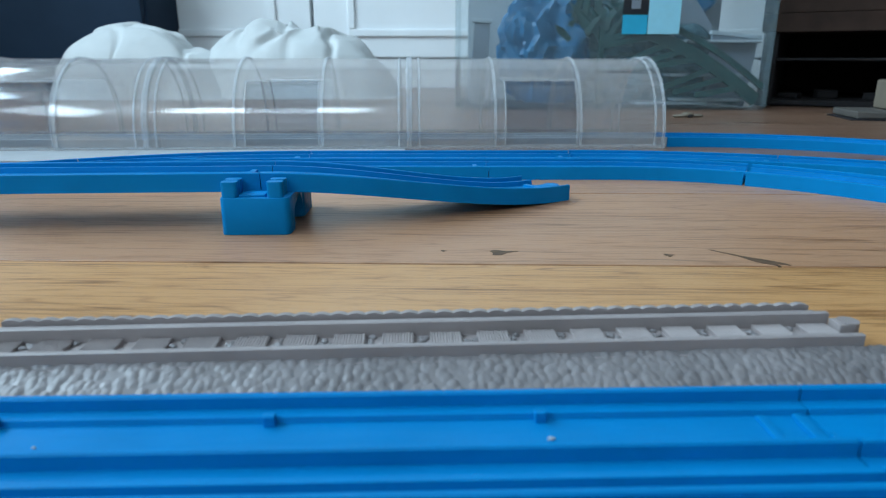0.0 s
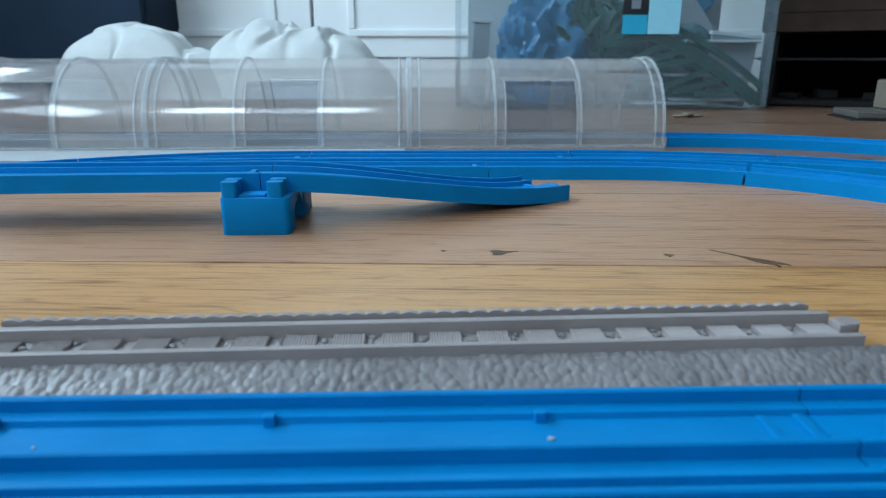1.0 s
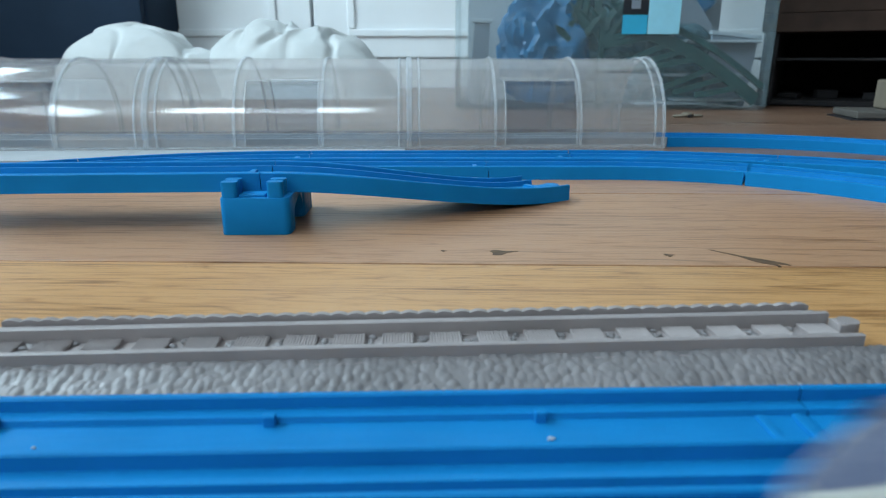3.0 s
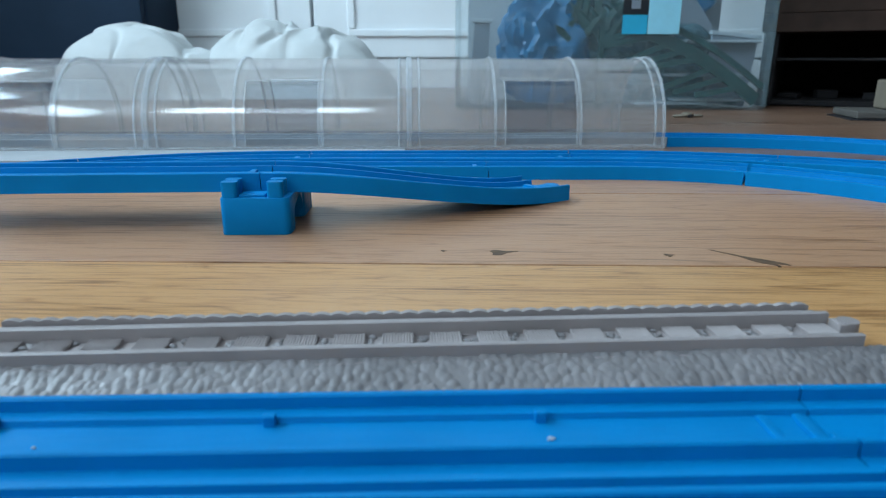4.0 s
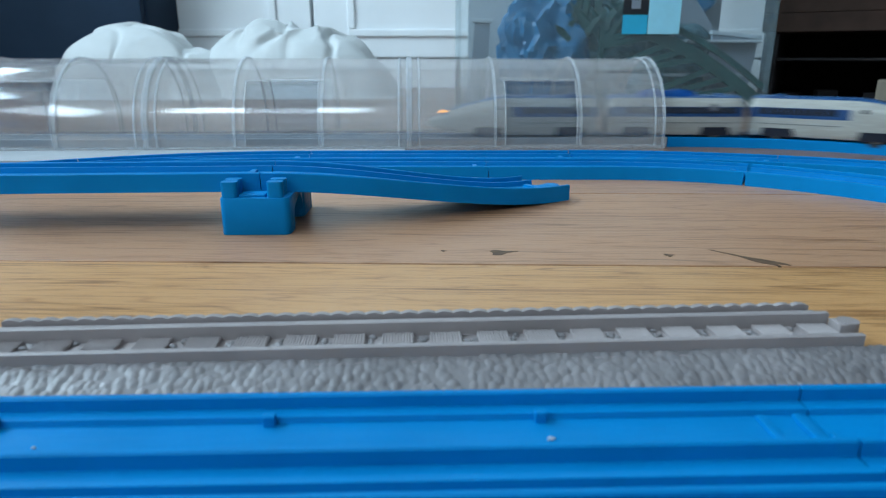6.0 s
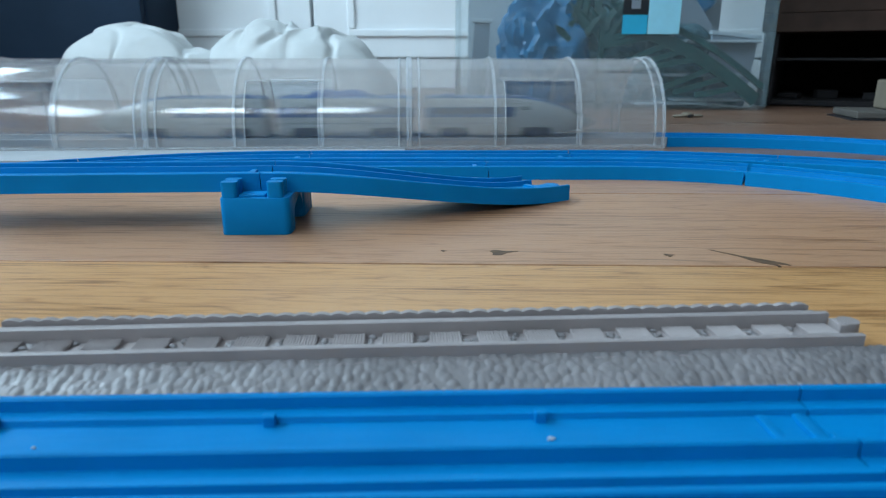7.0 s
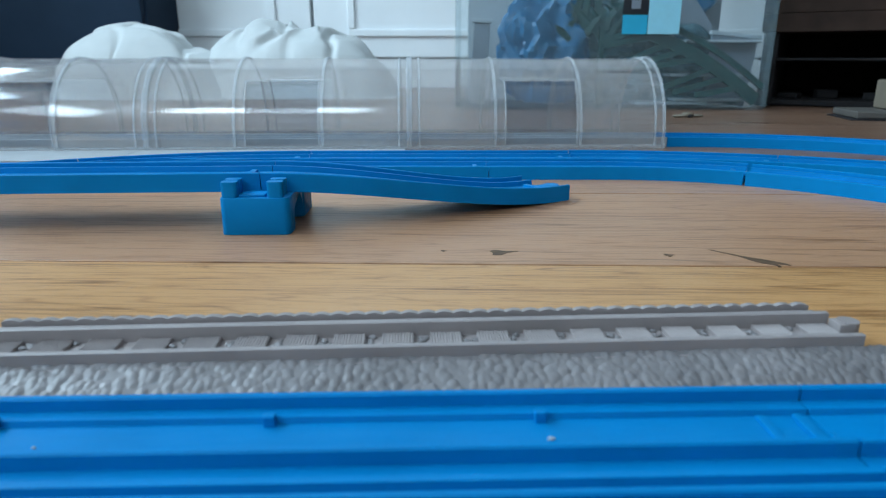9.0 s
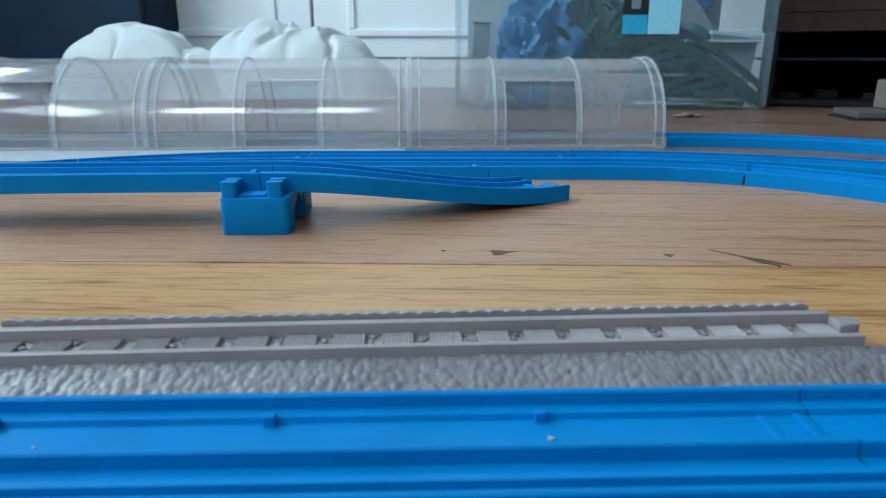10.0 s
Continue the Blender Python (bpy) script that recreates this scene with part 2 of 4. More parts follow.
def flanged_profile():
    """Double-width bed: the train's lane and, along its left side, the second lane with its low middle wall."""
    out, mid = HALF + LANE - 0.0050, HALF + 0.0130
    lane = [(out, 0.0), (out, 0.0081), (out - 0.0004, 0.0085), (out - 0.0014, 0.0085), (out - 0.0018, 0.0081), (out - 0.0018, 0.0056),
            (out - 0.0050, 0.0055), (out - 0.0054, 0.0043), (mid + 0.0012, 0.0042), (mid, 0.0081), (mid - 0.0004, 0.0085), (mid - 0.0013, 0.0085),
            (mid - 0.0017, 0.0081), (mid - 0.0017, 0.0052), (mid - 0.0070, 0.0050), (mid - 0.0073, 0.0071), (mid - 0.0090, 0.0071), (mid - 0.0094, 0.0046), (HALF + 0.0002, 0.0046)]
    return lane + rail_profile()[1:]


def track_piece(stations, label, group, mesh_mat=BLUE, pegs=True, ribs=4, flanged=False):
    """One snap-together track piece: bed with two walls and wheel grooves, moulded ribs, joint lug and socket."""
    x, y, z, a = stations[0]
    root = thing("track_piece", pose(x, y, z, 0, 0, math.degrees(a)), label, "toy track", group)
    inv = root.matrix_world.inverted()
    local = []
    for sx, sy, sz, sa in stations:
        p = inv @ Vector((sx, sy, sz))
        local.append((p.x, p.y, p.z, sa - a))
    lx, ly, lz, la = local[-1]
    bm = bmesh.new()
    # a hair's breadth of air at each joint
    first = (local[0][0] + 0.00025, *local[0][1:])
    last = (lx - 0.00025 * math.cos(la), ly - 0.00025 * math.sin(la), lz, la)
    sweep(bm, flanged_profile() if flanged else rail_profile(), [first, *local[1:-1], last])
    part("track_bed", bm, mesh_mat, root, smooth=True, angle=30)
    for k in range(ribs):
        i = (k + (0.98 if flanged else 0.6)) / ribs * (len(local) - 1)
        i0 = int(i)
        p0, p1 = local[i0], local[min(i0 + 1, len(local) - 1)]
        f = i - i0
        px, py, pz, pa = (p0[j] + (p1[j] - p0[j]) * f for j in range(4))
        for s in (-1, 1) if k < 3 or not flanged else (-1,):
            bm = bmesh.new()
            u, zt = (s * 0.0103, 0.0055) if not flanged or s < 0 else (0.0452, 0.0066)
            box(bm, -0.0012, 0.0012, u - 0.0010, u + 0.0010, 0.0040, zt, 0.0003, pose(px, py, pz, 0, 0, math.degrees(pa)))
            part("rib", bm, mesh_mat, root)
    if pegs:
        bm = bmesh.new()
        m = pose(lx, ly, lz, 0, 0, math.degrees(la))
        box(bm, -0.0095, -0.0065, -0.0075, 0.0075, 0.0044, 0.0060, 0.0003, m)
        part("joint_lug", bm, mesh_mat, root)
        if flanged:
            for dx, za in ((-0.0105, 0.0046), (-0.0030, 0.0048)):
                bm = bmesh.new()
                box(bm, dx - 0.0009, dx + 0.0009, 0.0335, 0.0450, 0.0040, za + 0.0004, 0.0002, m)
                part("joint_bar", bm, mesh_mat, root)
            bm = bmesh.new()
            box(bm, -0.0014, -0.0004, 0.0328, 0.0365, 0.0040, 0.0062, 0.0002, m)
            part("joint_socket", bm, mesh_mat, root)
        bm = bmesh.new()
        box(bm, -0.004, 0.006, -0.0035, 0.0035, 0.0010, 0.0054, 0.0008, m)
        cyl(bm, m @ Vector((0.006, 0, 0.0032)), (0, 0, 1), 0.0042, 0.0042, 16)
        part("joint_tongue", bm, mesh_mat, root)
    return root


# the loop on which the train runs: two straights and two half circles; the front straight has a second lane beside it
LOOP = pose(0, 0.0700, 0, 0, 0, 1.7)
LOOP_R, X_LEFT, X_RIGHT = 0.2547, -0.560, 0.209
STRAIGHT = X_RIGHT - X_LEFT
TURN = math.pi * LOOP_R


def on_loop(s):
    """Place and heading on the loop's middle line, s metres from the start of the front straight."""
    s = s % (2 * STRAIGHT + 2 * TURN)
    r = LOOP_R
    if s < STRAIGHT:
        x, y, a = X_LEFT + s, -r, 0.0
    elif s < STRAIGHT + TURN:
        a = (s - STRAIGHT) / LOOP_R
        x, y = X_RIGHT + r * math.sin(a), -r * math.cos(a)
    elif s < 2 * STRAIGHT + TURN:
        x, y, a = X_RIGHT - (s - STRAIGHT - TURN), r, math.pi
    else:
        a = math.pi + (s - 2 * STRAIGHT - TURN) / LOOP_R
        x, y = X_LEFT + r * math.sin(a), -r * math.cos(a)
    p = LOOP @ Vector((x, y + LOOP_R, 0))
    return p.x, p.y, a + radians(1.7)


def loop_piece(s0, s1, label, material=None, flanged=False):
    straight = s1 <= STRAIGHT or (s0 >= STRAIGHT + TURN - 1e-6 and s1 <= 2 * STRAIGHT + TURN + 1e-6)
    n = 2 if straight else 14
    st = []
    for i in range(n + 1):
        x, y, a = on_loop(s0 + (s1 - s0) * min(max(i / n, 1e-5), 1 - 1e-5))
        st.append((x, y, 0.0, a))
    return track_piece(st, label, "pieces of the train loop", material or BLUE, flanged=flanged)


def build_loop():
    lab = "bright blue plastic toy train track piece on the wooden floor"
    joints = [0.0, 0.204, 0.420, 0.636, STRAIGHT]
    for a, b in zip(joints, joints[1:]):
        loop_piece(a, b, "bright blue plastic double toy train track piece with ribbed lanes", flanged=True)
    for k in range(4):
        loop_piece(STRAIGHT + TURN * k / 4, STRAIGHT + TURN * (k + 1) / 4, "curved " + lab)
    base = STRAIGHT + TURN
    for k in range(3):
        loop_piece(base + 0.2165 * k, base + 0.2165 * (k + 1), "pale grey plastic toy track piece inside the clear tunnel", PALE)
    loop_piece(base + 0.6495, base + STRAIGHT, "short " + lab)
    base += STRAIGHT
    for k in range(4):
        loop_piece(base + TURN * k / 4, base + TURN * (k + 1) / 4, "curved " + lab)


def build_inner_tracks():
    lab = "blue plastic toy track piece lying before the clear tunnel"
    # middle pair: the nearer one bends round to the front, the farther one swings wide
    g = "pieces of the middle tracks"
    y0 = 0.4076 + HALF
    track_piece(arc_stations(-0.187, y0 + 0.001, 0, 0, 0.216, 0), lab, g)
    track_piece(arc_stations(0.029, y0 + 0.001, 0, 0, 0.075, 0) + arc_stations(0.104, y0 + 0.001, 0, 0, 0.090, -28)[1:], "curved " + lab, g)
    e = arc_stations(0.104, y0 + 0.001, 0, 0, 0.090, -28)[-1]
    track_piece(arc_stations(e[0] + 0.001, e[1] - 0.0015, 0, e[3] - 0.04, 0.150, -44), "curved " + lab, g)
    y1 = 0.4865 - HALF
    track_piece(arc_stations(-0.097, y1 - 0.004, 0, radians(1.5), 0.190, -1.5), lab, g)
    track_piece(arc_stations(0.0935, y1 + 0.0, 0, 0, 0.140, -21), "curved " + lab, g)
    e = arc_stations(0.0935, y1, 0, 0, 0.140, -21)[-1]
    track_piece(arc_stations(*e, 0.140, -21), "curved " + lab, g)
    # leftwards, drawn from its far end so that it meets the straight
    e = arc_stations(-0.097, y1 - 0.004, 0, math.pi + radians(1.5), 0.150, 26)
    track_piece([(x, y, z, a - math.pi) for x, y, z, a in e[::-1]], "curved " + lab, g)
    x, y, z, a = e[-1]
    e2 = arc_stations(x, y, z, a, 0.150, 26)
    track_piece([(x, y, z, a - math.pi) for x, y, z, a in e2[::-1]], "curved " + lab, g)
    # raised track on the pier and its ramp down to the floor
    g = "pieces of the raised track"
    a0 = radians(2.9)
    xs, ys = -0.0820, 0.2885
    cx, cy = xs - HALF * math.sin(a0), ys + HALF * math.cos(a0)
    st = [(cx - 0.216 * math.cos(a0) * (1 - k), cy - 0.216 * math.sin(a0) * (1 - k), 0.0165, a0) for k in (0, 0.5, 1)]
    track_piece(st, "level blue plastic toy track piece raised on a pier", g)
    track_piece([(x - 0.216 * math.cos(a0), y - 0.216 * math.sin(a0), z, a) for x, y, z, a in st], "level blue plastic toy track piece raised above the floor", g)
    ramp_st = arc_stations(cx, cy, 0.0165, a0, 0.153, 37, 0.0, 16)
    track_piece(ramp_st, "curved blue plastic toy ramp track sloping down from the pier", g)


def build_pier():
    root = thing("track_pier", pose(-0.0815, 0.2740, 0, 0, 0, 1.5), "blue plastic studded toy bridge pier under the raised track", "toy bridge pier")
    w, h = 0.0150, 0.0165
    for name, y0, y1 in (("front_block", 0.0, 0.0135), ("rear_block", 0.034, 0.058)):
        bm = bmesh.new()
        box(bm, -w, w, y0, y1, 0.0, h)
        es = [e for e in bm.edges if abs(e.verts[0].co.z - e.verts[1].co.z) > 0.01]
        bmesh.ops.bevel(bm, geom=es, offset=0.0030, segments=5, affect="EDGES", profile=0.5)
        es = [e for e in bm.edges if e.calc_face_angle(0) > 1.0]
        bmesh.ops.bevel(bm, geom=es, offset=0.0005, segments=2, affect="EDGES", profile=0.5)
        part(name, bm, BLUE, root, smooth=True)
    # arched web between the two legs
    bm = bmesh.new()
    pts = [(0.0130, h - 0.0006), (0.0345, h - 0.0006)] + [(0.02375 + 0.0104 * math.cos(t), 0.0040 + 0.0100 * math.sin(t)) for t in np.linspace(0, math.pi, 13)]
    va = [bm.verts.new((-w + 0.0006, y, z)) for y, z in pts]
    vb = [bm.verts.new((w - 0.0006, y, z)) for y, z in pts]
    for i in range(len(pts)):
        j = (i + 1) % len(pts)
        bm.faces.new((va[i], va[j], vb[j], vb[i]))
    fa, fb = bm.faces.new(va[::-1]), bm.faces.new(vb)
    bmesh.ops.triangulate(bm, faces=[fa, fb])
    part("arch_web", bm, BLUE, root)
    for x in (-0.0108, 0.0088):
        for y in (0.0030, 0.0098):
            bm = bmesh.new()
            box(bm, x - 0.0032, x + 0.0036, y - 0.0026, y + 0.0026, h - 0.0004, h + 0.0068)
            es = [e for e in bm.edges if abs(e.verts[0].co.z - e.verts[1].co.z) > 0.004]
            bmesh.ops.bevel(bm, geom=es, offset=0.0015, segments=3, affect="EDGES", profile=0.5)
            part("stud", bm, BLUE, root, smooth=True)
    bm = bmesh.new()
    box(bm, -0.0065, 0.0045, 0.0020, 0.0110, h - 0.0002, h + 0.0012, 0.0004)
    part("stud_plate", bm, BLUE, root)


def build_grey_track():
    """Grey ballasted track piece: scalloped far edge, two rail walls, sleepers between, rough stone shoulder."""
    ang = math.atan2(0.0123, 0.2234)
    L, x0 = 0.2312, -0.1178
    m0 = Matrix.Translation((x0, 0.1618, 0)) @ pose(0, 0, 0, 0, 0, math.degrees(ang))
    lab = "grey plastic toy track piece with moulded sleepers and stone ballast shoulder"

    def piece(m):
        root = thing("ballast_track_piece", m, lab, "toy track", "grey ballasted track pieces")
        bm = bmesh.new()
        prof = [(0.0, 0), (0.0, 0.0045), (-0.0022, 0.0045), (-0.0022, 0.0058), (-0.0074, 0.0055), (-0.0074, 0.0076), (-0.0078, 0.0078), (-0.0090, 0.0078), (-0.0094, 0.0076),
                (-0.0094, 0.0038), (-0.0222, 0.0038), (-0.0222, 0.0076), (-0.0226, 0.0078), (-0.0238, 0.0078), (-0.0242, 0.0076), (-0.0242, 0.0046), (-0.0262, 0.0044), (-0.0262, 0)]
        sweep(bm, prof, [(0.0003, 0, 0, 0), (L - 0.0085, 0, 0, 0)])
        part("track_bed", bm, GREY, root, smooth=True, angle=30)
        # scalloped edging wall
        bm = bmesh.new()
        n, sc = 46, []
        for i in range(n):
            for k in range(5):
                f = (i + k / 5) / n
                sc.append((f * (L - 0.0092), 0.0068 + 0.0006 * math.sin(math.pi * k / 5)))
        sc.append((L - 0.0092, 0.0068))
        top0 = [bm.verts.new((x, 0.0004, z)) for x, z in sc]
        top1 = [bm.verts.new((x, -0.0014, z)) for x, z in sc]
        lo0 = [bm.verts.new((x, 0.0004, 0.0)) for x, z in sc]
        lo1 = [bm.verts.new((x, -0.0014, 0.0)) for x, z in sc]
        for i in range(len(sc) - 1):
            for a, b in ((top0, top1), (top1, lo1), (lo0, top0)):
                bm.faces.new((a[i], a[i + 1], b[i + 1], b[i]))
        for i in (0, -1):
            bm.faces.new((top0[i], top1[i], lo1[i], lo0[i]))
        part("scalloped_edge", bm, GREY, root)
        # sleepers with their wood grain, and loose stones between
        rng = random.Random(5)
        for i in range(18):
            cx = 0.006 + i * 0.01245
            bm = bmesh.new()
            top = [(cx - 0.0041 + 0.0082 * k / 44, 0.0053 + (0.00022 if k % 4 in (1, 2) else 0.0)) for k in range(45)]
            ring = [(cx - 0.0041, 0.0040), *top, (cx + 0.0041, 0.0040)]
            va = [bm.verts.new((x, -0.0219, z - 0.0004)) for x, z in ring]
            vb = [bm.verts.new((x, -0.0097, z - 0.0004)) for x, z in ring]
            for k in range(len(ring) - 1):
                bm.faces.new((va[k], va[k + 1], vb[k + 1], vb[k]))
            bmesh.ops.triangulate(bm, faces=[bm.faces.new(va), bm.faces.new(vb[::-1])])
            part("sleeper", bm, GREY, root)
        bm = bmesh.new()
        for i in range(18):
            cx = 0.006 + (i + 0.5) * 0.01245
            for k in range(9):
                r = rng.uniform(0.0005, 0.0011)
                mm = Matrix.Translation((cx + rng.uniform(-0.0016, 0.0016), rng.uniform(-0.0216, -0.0100), 0.0040)) @ Matrix.Rotation(rng.uniform(0, 3), 4, "Z") @ Matrix.Diagonal((r * 1.3, r, r * 0.8, 1))
                bmesh.ops.create_icosphere(bm, subdivisions=1, radius=1.0, matrix=mm)
        tagged(part("ballast_stone", bm, STONE, root), kind="stuff")
        # lumpy stone shoulder falling away to the front
        bm = bmesh.new()
        nx, ny = 860, 44
        grid = []
        for j in range(ny + 1):
            row = []
            for i in range(nx + 1):
                x, k = i / nx * (L + 0.014), j / ny
                y = -0.0243 - 0.0125 * k
                p = Vector((x * 330, y * 330, 3.3))
                d = noise.voronoi(Vector((x * 520 + 0.25 * noise.noise(p * 0.7), y * 430, 0)))[0]
                lump = 0.00048 * max(0.0, 1.0 - (d[0] / 0.72) ** 2) ** 0.8 + 0.00012 * noise.noise(p)
                row.append(bm.verts.new((x, y, max(0.0, 0.0048 - 0.0046 * k ** 1.2 + lump))))
            grid.append(row)
        for j in range(ny):
            for i in range(nx):
                bm.faces.new((grid[j][i], grid[j][i + 1], grid[j + 1][i + 1], grid[j + 1][i]))
        edge = grid[0] + [r[-1] for r in grid[1:]] + grid[-1][::-1][1:] + [r[0] for r in grid[::-1][1:-1]]
        low = [bm.verts.new((v.co.x, v.co.y, 0.0)) for v in edge]
        for i in range(len(edge)):
            j = (i + 1) % len(edge)
            bm.faces.new((edge[i], edge[j], low[j], low[i]))
        part("stone_shoulder", bm, STONE, root, "moulded grey stone ballast", smooth=True, angle=60)
        bm = bmesh.new()
        box(bm, L - 0.0088, L - 0.0048, -0.0150, -0.0096, 0.0018, 0.0066, 0.0005)
        cyl(bm, (L - 0.0050, -0.0123, 0.0043), (0, 0, 1), 0.0028, 0.0050, 20)
        part("joint_tongue", bm, GREY, root, smooth=True)
        return root

    root = piece(m0)
    copy_thing(root, m0 @ pose(-L - 0.0006, 0, 0))


# ---- clear tunnel ----
T_R, T_BASE = 0.063, 0.011


def arch(k, grow=0.0):
    """Point (y, z) of the tunnel's cross-section, k from 0 at the near foot to 1 at the far foot."""
    leg = T_BASE
    total = 2 * leg + math.pi * T_R
    d = k * total
    r = T_R + grow
    if d < leg:
        return -r, d
    if d > total - leg:
        return r, total - d
    a = (d - leg) / T_R
    return -r * math.cos(a), leg + r * math.sin(a)


def tunnel_strip(bm, x0, x1, k0, k1, inner, outer, n):
    rings = []
    for x in (x0, x1):
        for g in (outer, inner):
            rings.append([bm.verts.new((x, *arch(k0 + (k1 - k0) * i / n, g))) for i in range(n + 1)])
    a, b, c, d = rings
    for i in range(n):
        bm.faces.new((a[i], a[i + 1], c[i + 1], c[i]))
        bm.faces.new((b[i + 1], b[i], d[i], d[i + 1]))
        bm.faces.new((a[i + 1], a[i], b[i], b[i + 1]))
        bm.faces.new((c[i], c[i + 1], d[i + 1], d[i]))
    for i in (0, n):
        bm.faces.new((a[i], c[i], d[i], b[i]))


def build_tunnel():
    L = 0.2165
    total = 2 * T_BASE + math.pi * T_R
    third = L / 3
    wk0, wk1 = 0.0045 / total, 0.060 / total
    cx, cy, ang = 0.1855, 0.6195, 2.4
    first = None
    for n in range(3):
        m = pose(cx, cy, 0, 0, 0, ang) @ pose(-L * (n + 1), 0, 0)
        if first:
            copy_thing(first, m)
            continue
        root = thing("tunnel_section", m, "clear plastic arched toy tunnel section with cut-out windows", "toy tunnel", "clear tunnel sections")
        th = 0.0012
        for i in range(3):
            x0, x1 = i * third + 0.0004, (i + 1) * third - 0.0004
            bm = bmesh.new()
            if i != 1:
                tunnel_strip(bm, x0, x1, 0, 1, -th, 0, 60)
            else:
                w0, w1 = x0 + 0.0085, x1 - 0.0028
                tunnel_strip(bm, x0, w0, 0, 1, -th, 0, 60)
                tunnel_strip(bm, w1, x1, 0, 1, -th, 0, 60)
                tunnel_strip(bm, w0, w1, wk1, 1 - wk1, -th, 0, 40)
                tunnel_strip(bm, w0, w1, 0, wk0, -th, 0, 6)
                tunnel_strip(bm, w0, w1, 1 - wk0, 1, -th, 0, 6)
            part("shell_panel", bm, TUNNEL, root, smooth=True)
        for k0, k1 in ((wk0 + 0.001, wk1 - 0.001), (1 - wk1 + 0.001, 1 - wk0 - 0.001)):
            bm = bmesh.new()
            tunnel_strip(bm, third + 0.0090, 2 * third - 0.0033, k0, k1, -0.0028, -0.0020, 20)
            part("window_pane", bm, PANE, root, "clear recessed window pane", smooth=True)
        # stiffening ribs; the pair at each end meets the next section's pair
        for x, wdt, g in ((0.0012, 0.0022, 0.0016), (0.0085, 0.0016, 0.0012), (third, 0.0024, 0.0014), (2 * third, 0.0024, 0.0014), (L - 0.0085, 0.0016, 0.0012), (L - 0.0012, 0.0022, 0.0016)):
            bm = bmesh.new()
            tunnel_strip(bm, x - wdt / 2, x + wdt / 2, 0, 1, 0.0001, g, 60)
            part("arch_rib", bm, TUNNEL_RIB, root, smooth=True)
        for s in (0, 1):
            bm = bmesh.new()
            a, b = third + 0.0082, 2 * third - 0.0025
            k0, k1 = (wk0, wk1) if s == 0 else (1 - wk1, 1 - wk0)
            tunnel_strip(bm, a, a + 0.0010, k0, k1, 0.0001, 0.0011, 14)
            tunnel_strip(bm, b - 0.0010, b, k0, k1, 0.0001, 0.0011, 14)
            kt = k1 if s == 0 else k0
            tunnel_strip(bm, a, b, min(kt, kt + 0.004), max(kt, kt + 0.004), 0.0001, 0.0012, 2)
            part("window_rim", bm, TUNNEL_RIB, root, smooth=True)
            bm = bmesh.new()
            ks = (0, 0.0035 / total) if s == 0 else (1 - 0.0035 / total, 1)
            tunnel_strip(bm, 0, L, *ks, 0.0001, 0.0024, 2)
            part("foot_flange", bm, TUNNEL_RIB, root)
        first = root


def build_board():
    root = thing("platform_board", pose(0.1855, 0.6195, 0, 0, 0, 2.4) @ pose(-0.66, -T_R - 0.0570, 0), "thin pale grey plastic board lying along the clear tunnel", "board")
    bm = bmesh.new()
    box(bm, 0.0, 0.222, 0.0, 0.0540, 0.0, 0.0016, 0.0004)
    part("sheet", bm, PALE, root)
    bm = bmesh.new()
    box(bm, 0.2226, 0.440, 0.0, 0.0540, 0.0, 0.0016, 0.0004)
    part("sheet", bm, PALE, root)


def build_crumbs():
    for x, y, r in ((0.0207, 0.1090, 0.0005), (-0.0765, 0.1060, 0.0003)):
        bm = bmesh.new()
        bmesh.ops.create_icosphere(bm, subdivisions=2, radius=1.0, matrix=Matrix.Diagonal((r * 1.5, r, r * 0.7, 1)))
        for v in bm.verts:
            v.co *= 1 + 0.25 * noise.noise(v.co * 3000)
        ob = tagged(part("crumb", bm, TOY_WHITE, smooth=True), "tiny pale crumb lying on the blue track", "crumb", "crumbs on the track")
        ob.matrix_basis = pose(x, y, 0.0045)


# ---- train ----
LEAD, MID, GAP = 0.147, 0.1150, 0.0110
SECTION = [(0.0160, 0.0105), (0.0170, 0.0125), (0.0173, 0.0200), (0.0173, 0.0258), (0.0172, 0.0300), (0.0168, 0.0342), (0.0150, 0.0388), (0.0123, 0.0413), (0.0088, 0.0430), (0.0, 0.0437)]
NOSE = 0.072


def section_at(x, length, nosed):
    """The car's half section at x from its rear; the front end draws out into a long nose."""
    k = max(0.0, (x - (length - NOSE)) / NOSE) if nosed else 0.0
    wide = (1 - k ** 2.2) ** 0.62 if k < 1 else 0.0
    wide = max(wide, 0.10)
    top = 1 - 0.62 * k ** 1.8
    lift = 0.0075 * k ** 2.5
    # the flat ends are rounded off a little all round
    end = min(x, length - x if not nosed else x) / 0.004
    if end < 1:
        wide *= 0.86 + 0.14 * math.sqrt(max(0.0, 1 - (1 - end) ** 2))
        top *= 0.90 + 0.10 * math.sqrt(max(0.0, 1 - (1 - end) ** 2))
    out = []
    for u, z in SECTION:
        zz = 0.0100 + (z - 0.0100) * top + lift * (1 - (z - 0.01) / 0.03)
        out.append((u * wide, zz))
    return out


def loft(bm, xs, length, nosed, i0, i1):
    for s in (1, -1):
        rings = []
        for x in xs:
            sec = section_at(x, length, nosed)[i0:i1 + 1]
            rings.append([bm.verts.new((x, s * u, z)) for u, z in sec])
        for a, b in zip(rings, rings[1:]):
            for i in range(len(a) - 1):
                bm.faces.new((a[i], a[i + 1], b[i + 1], b[i]))
    bmesh.ops.remove_doubles(bm, verts=bm.verts, dist=0.00001)


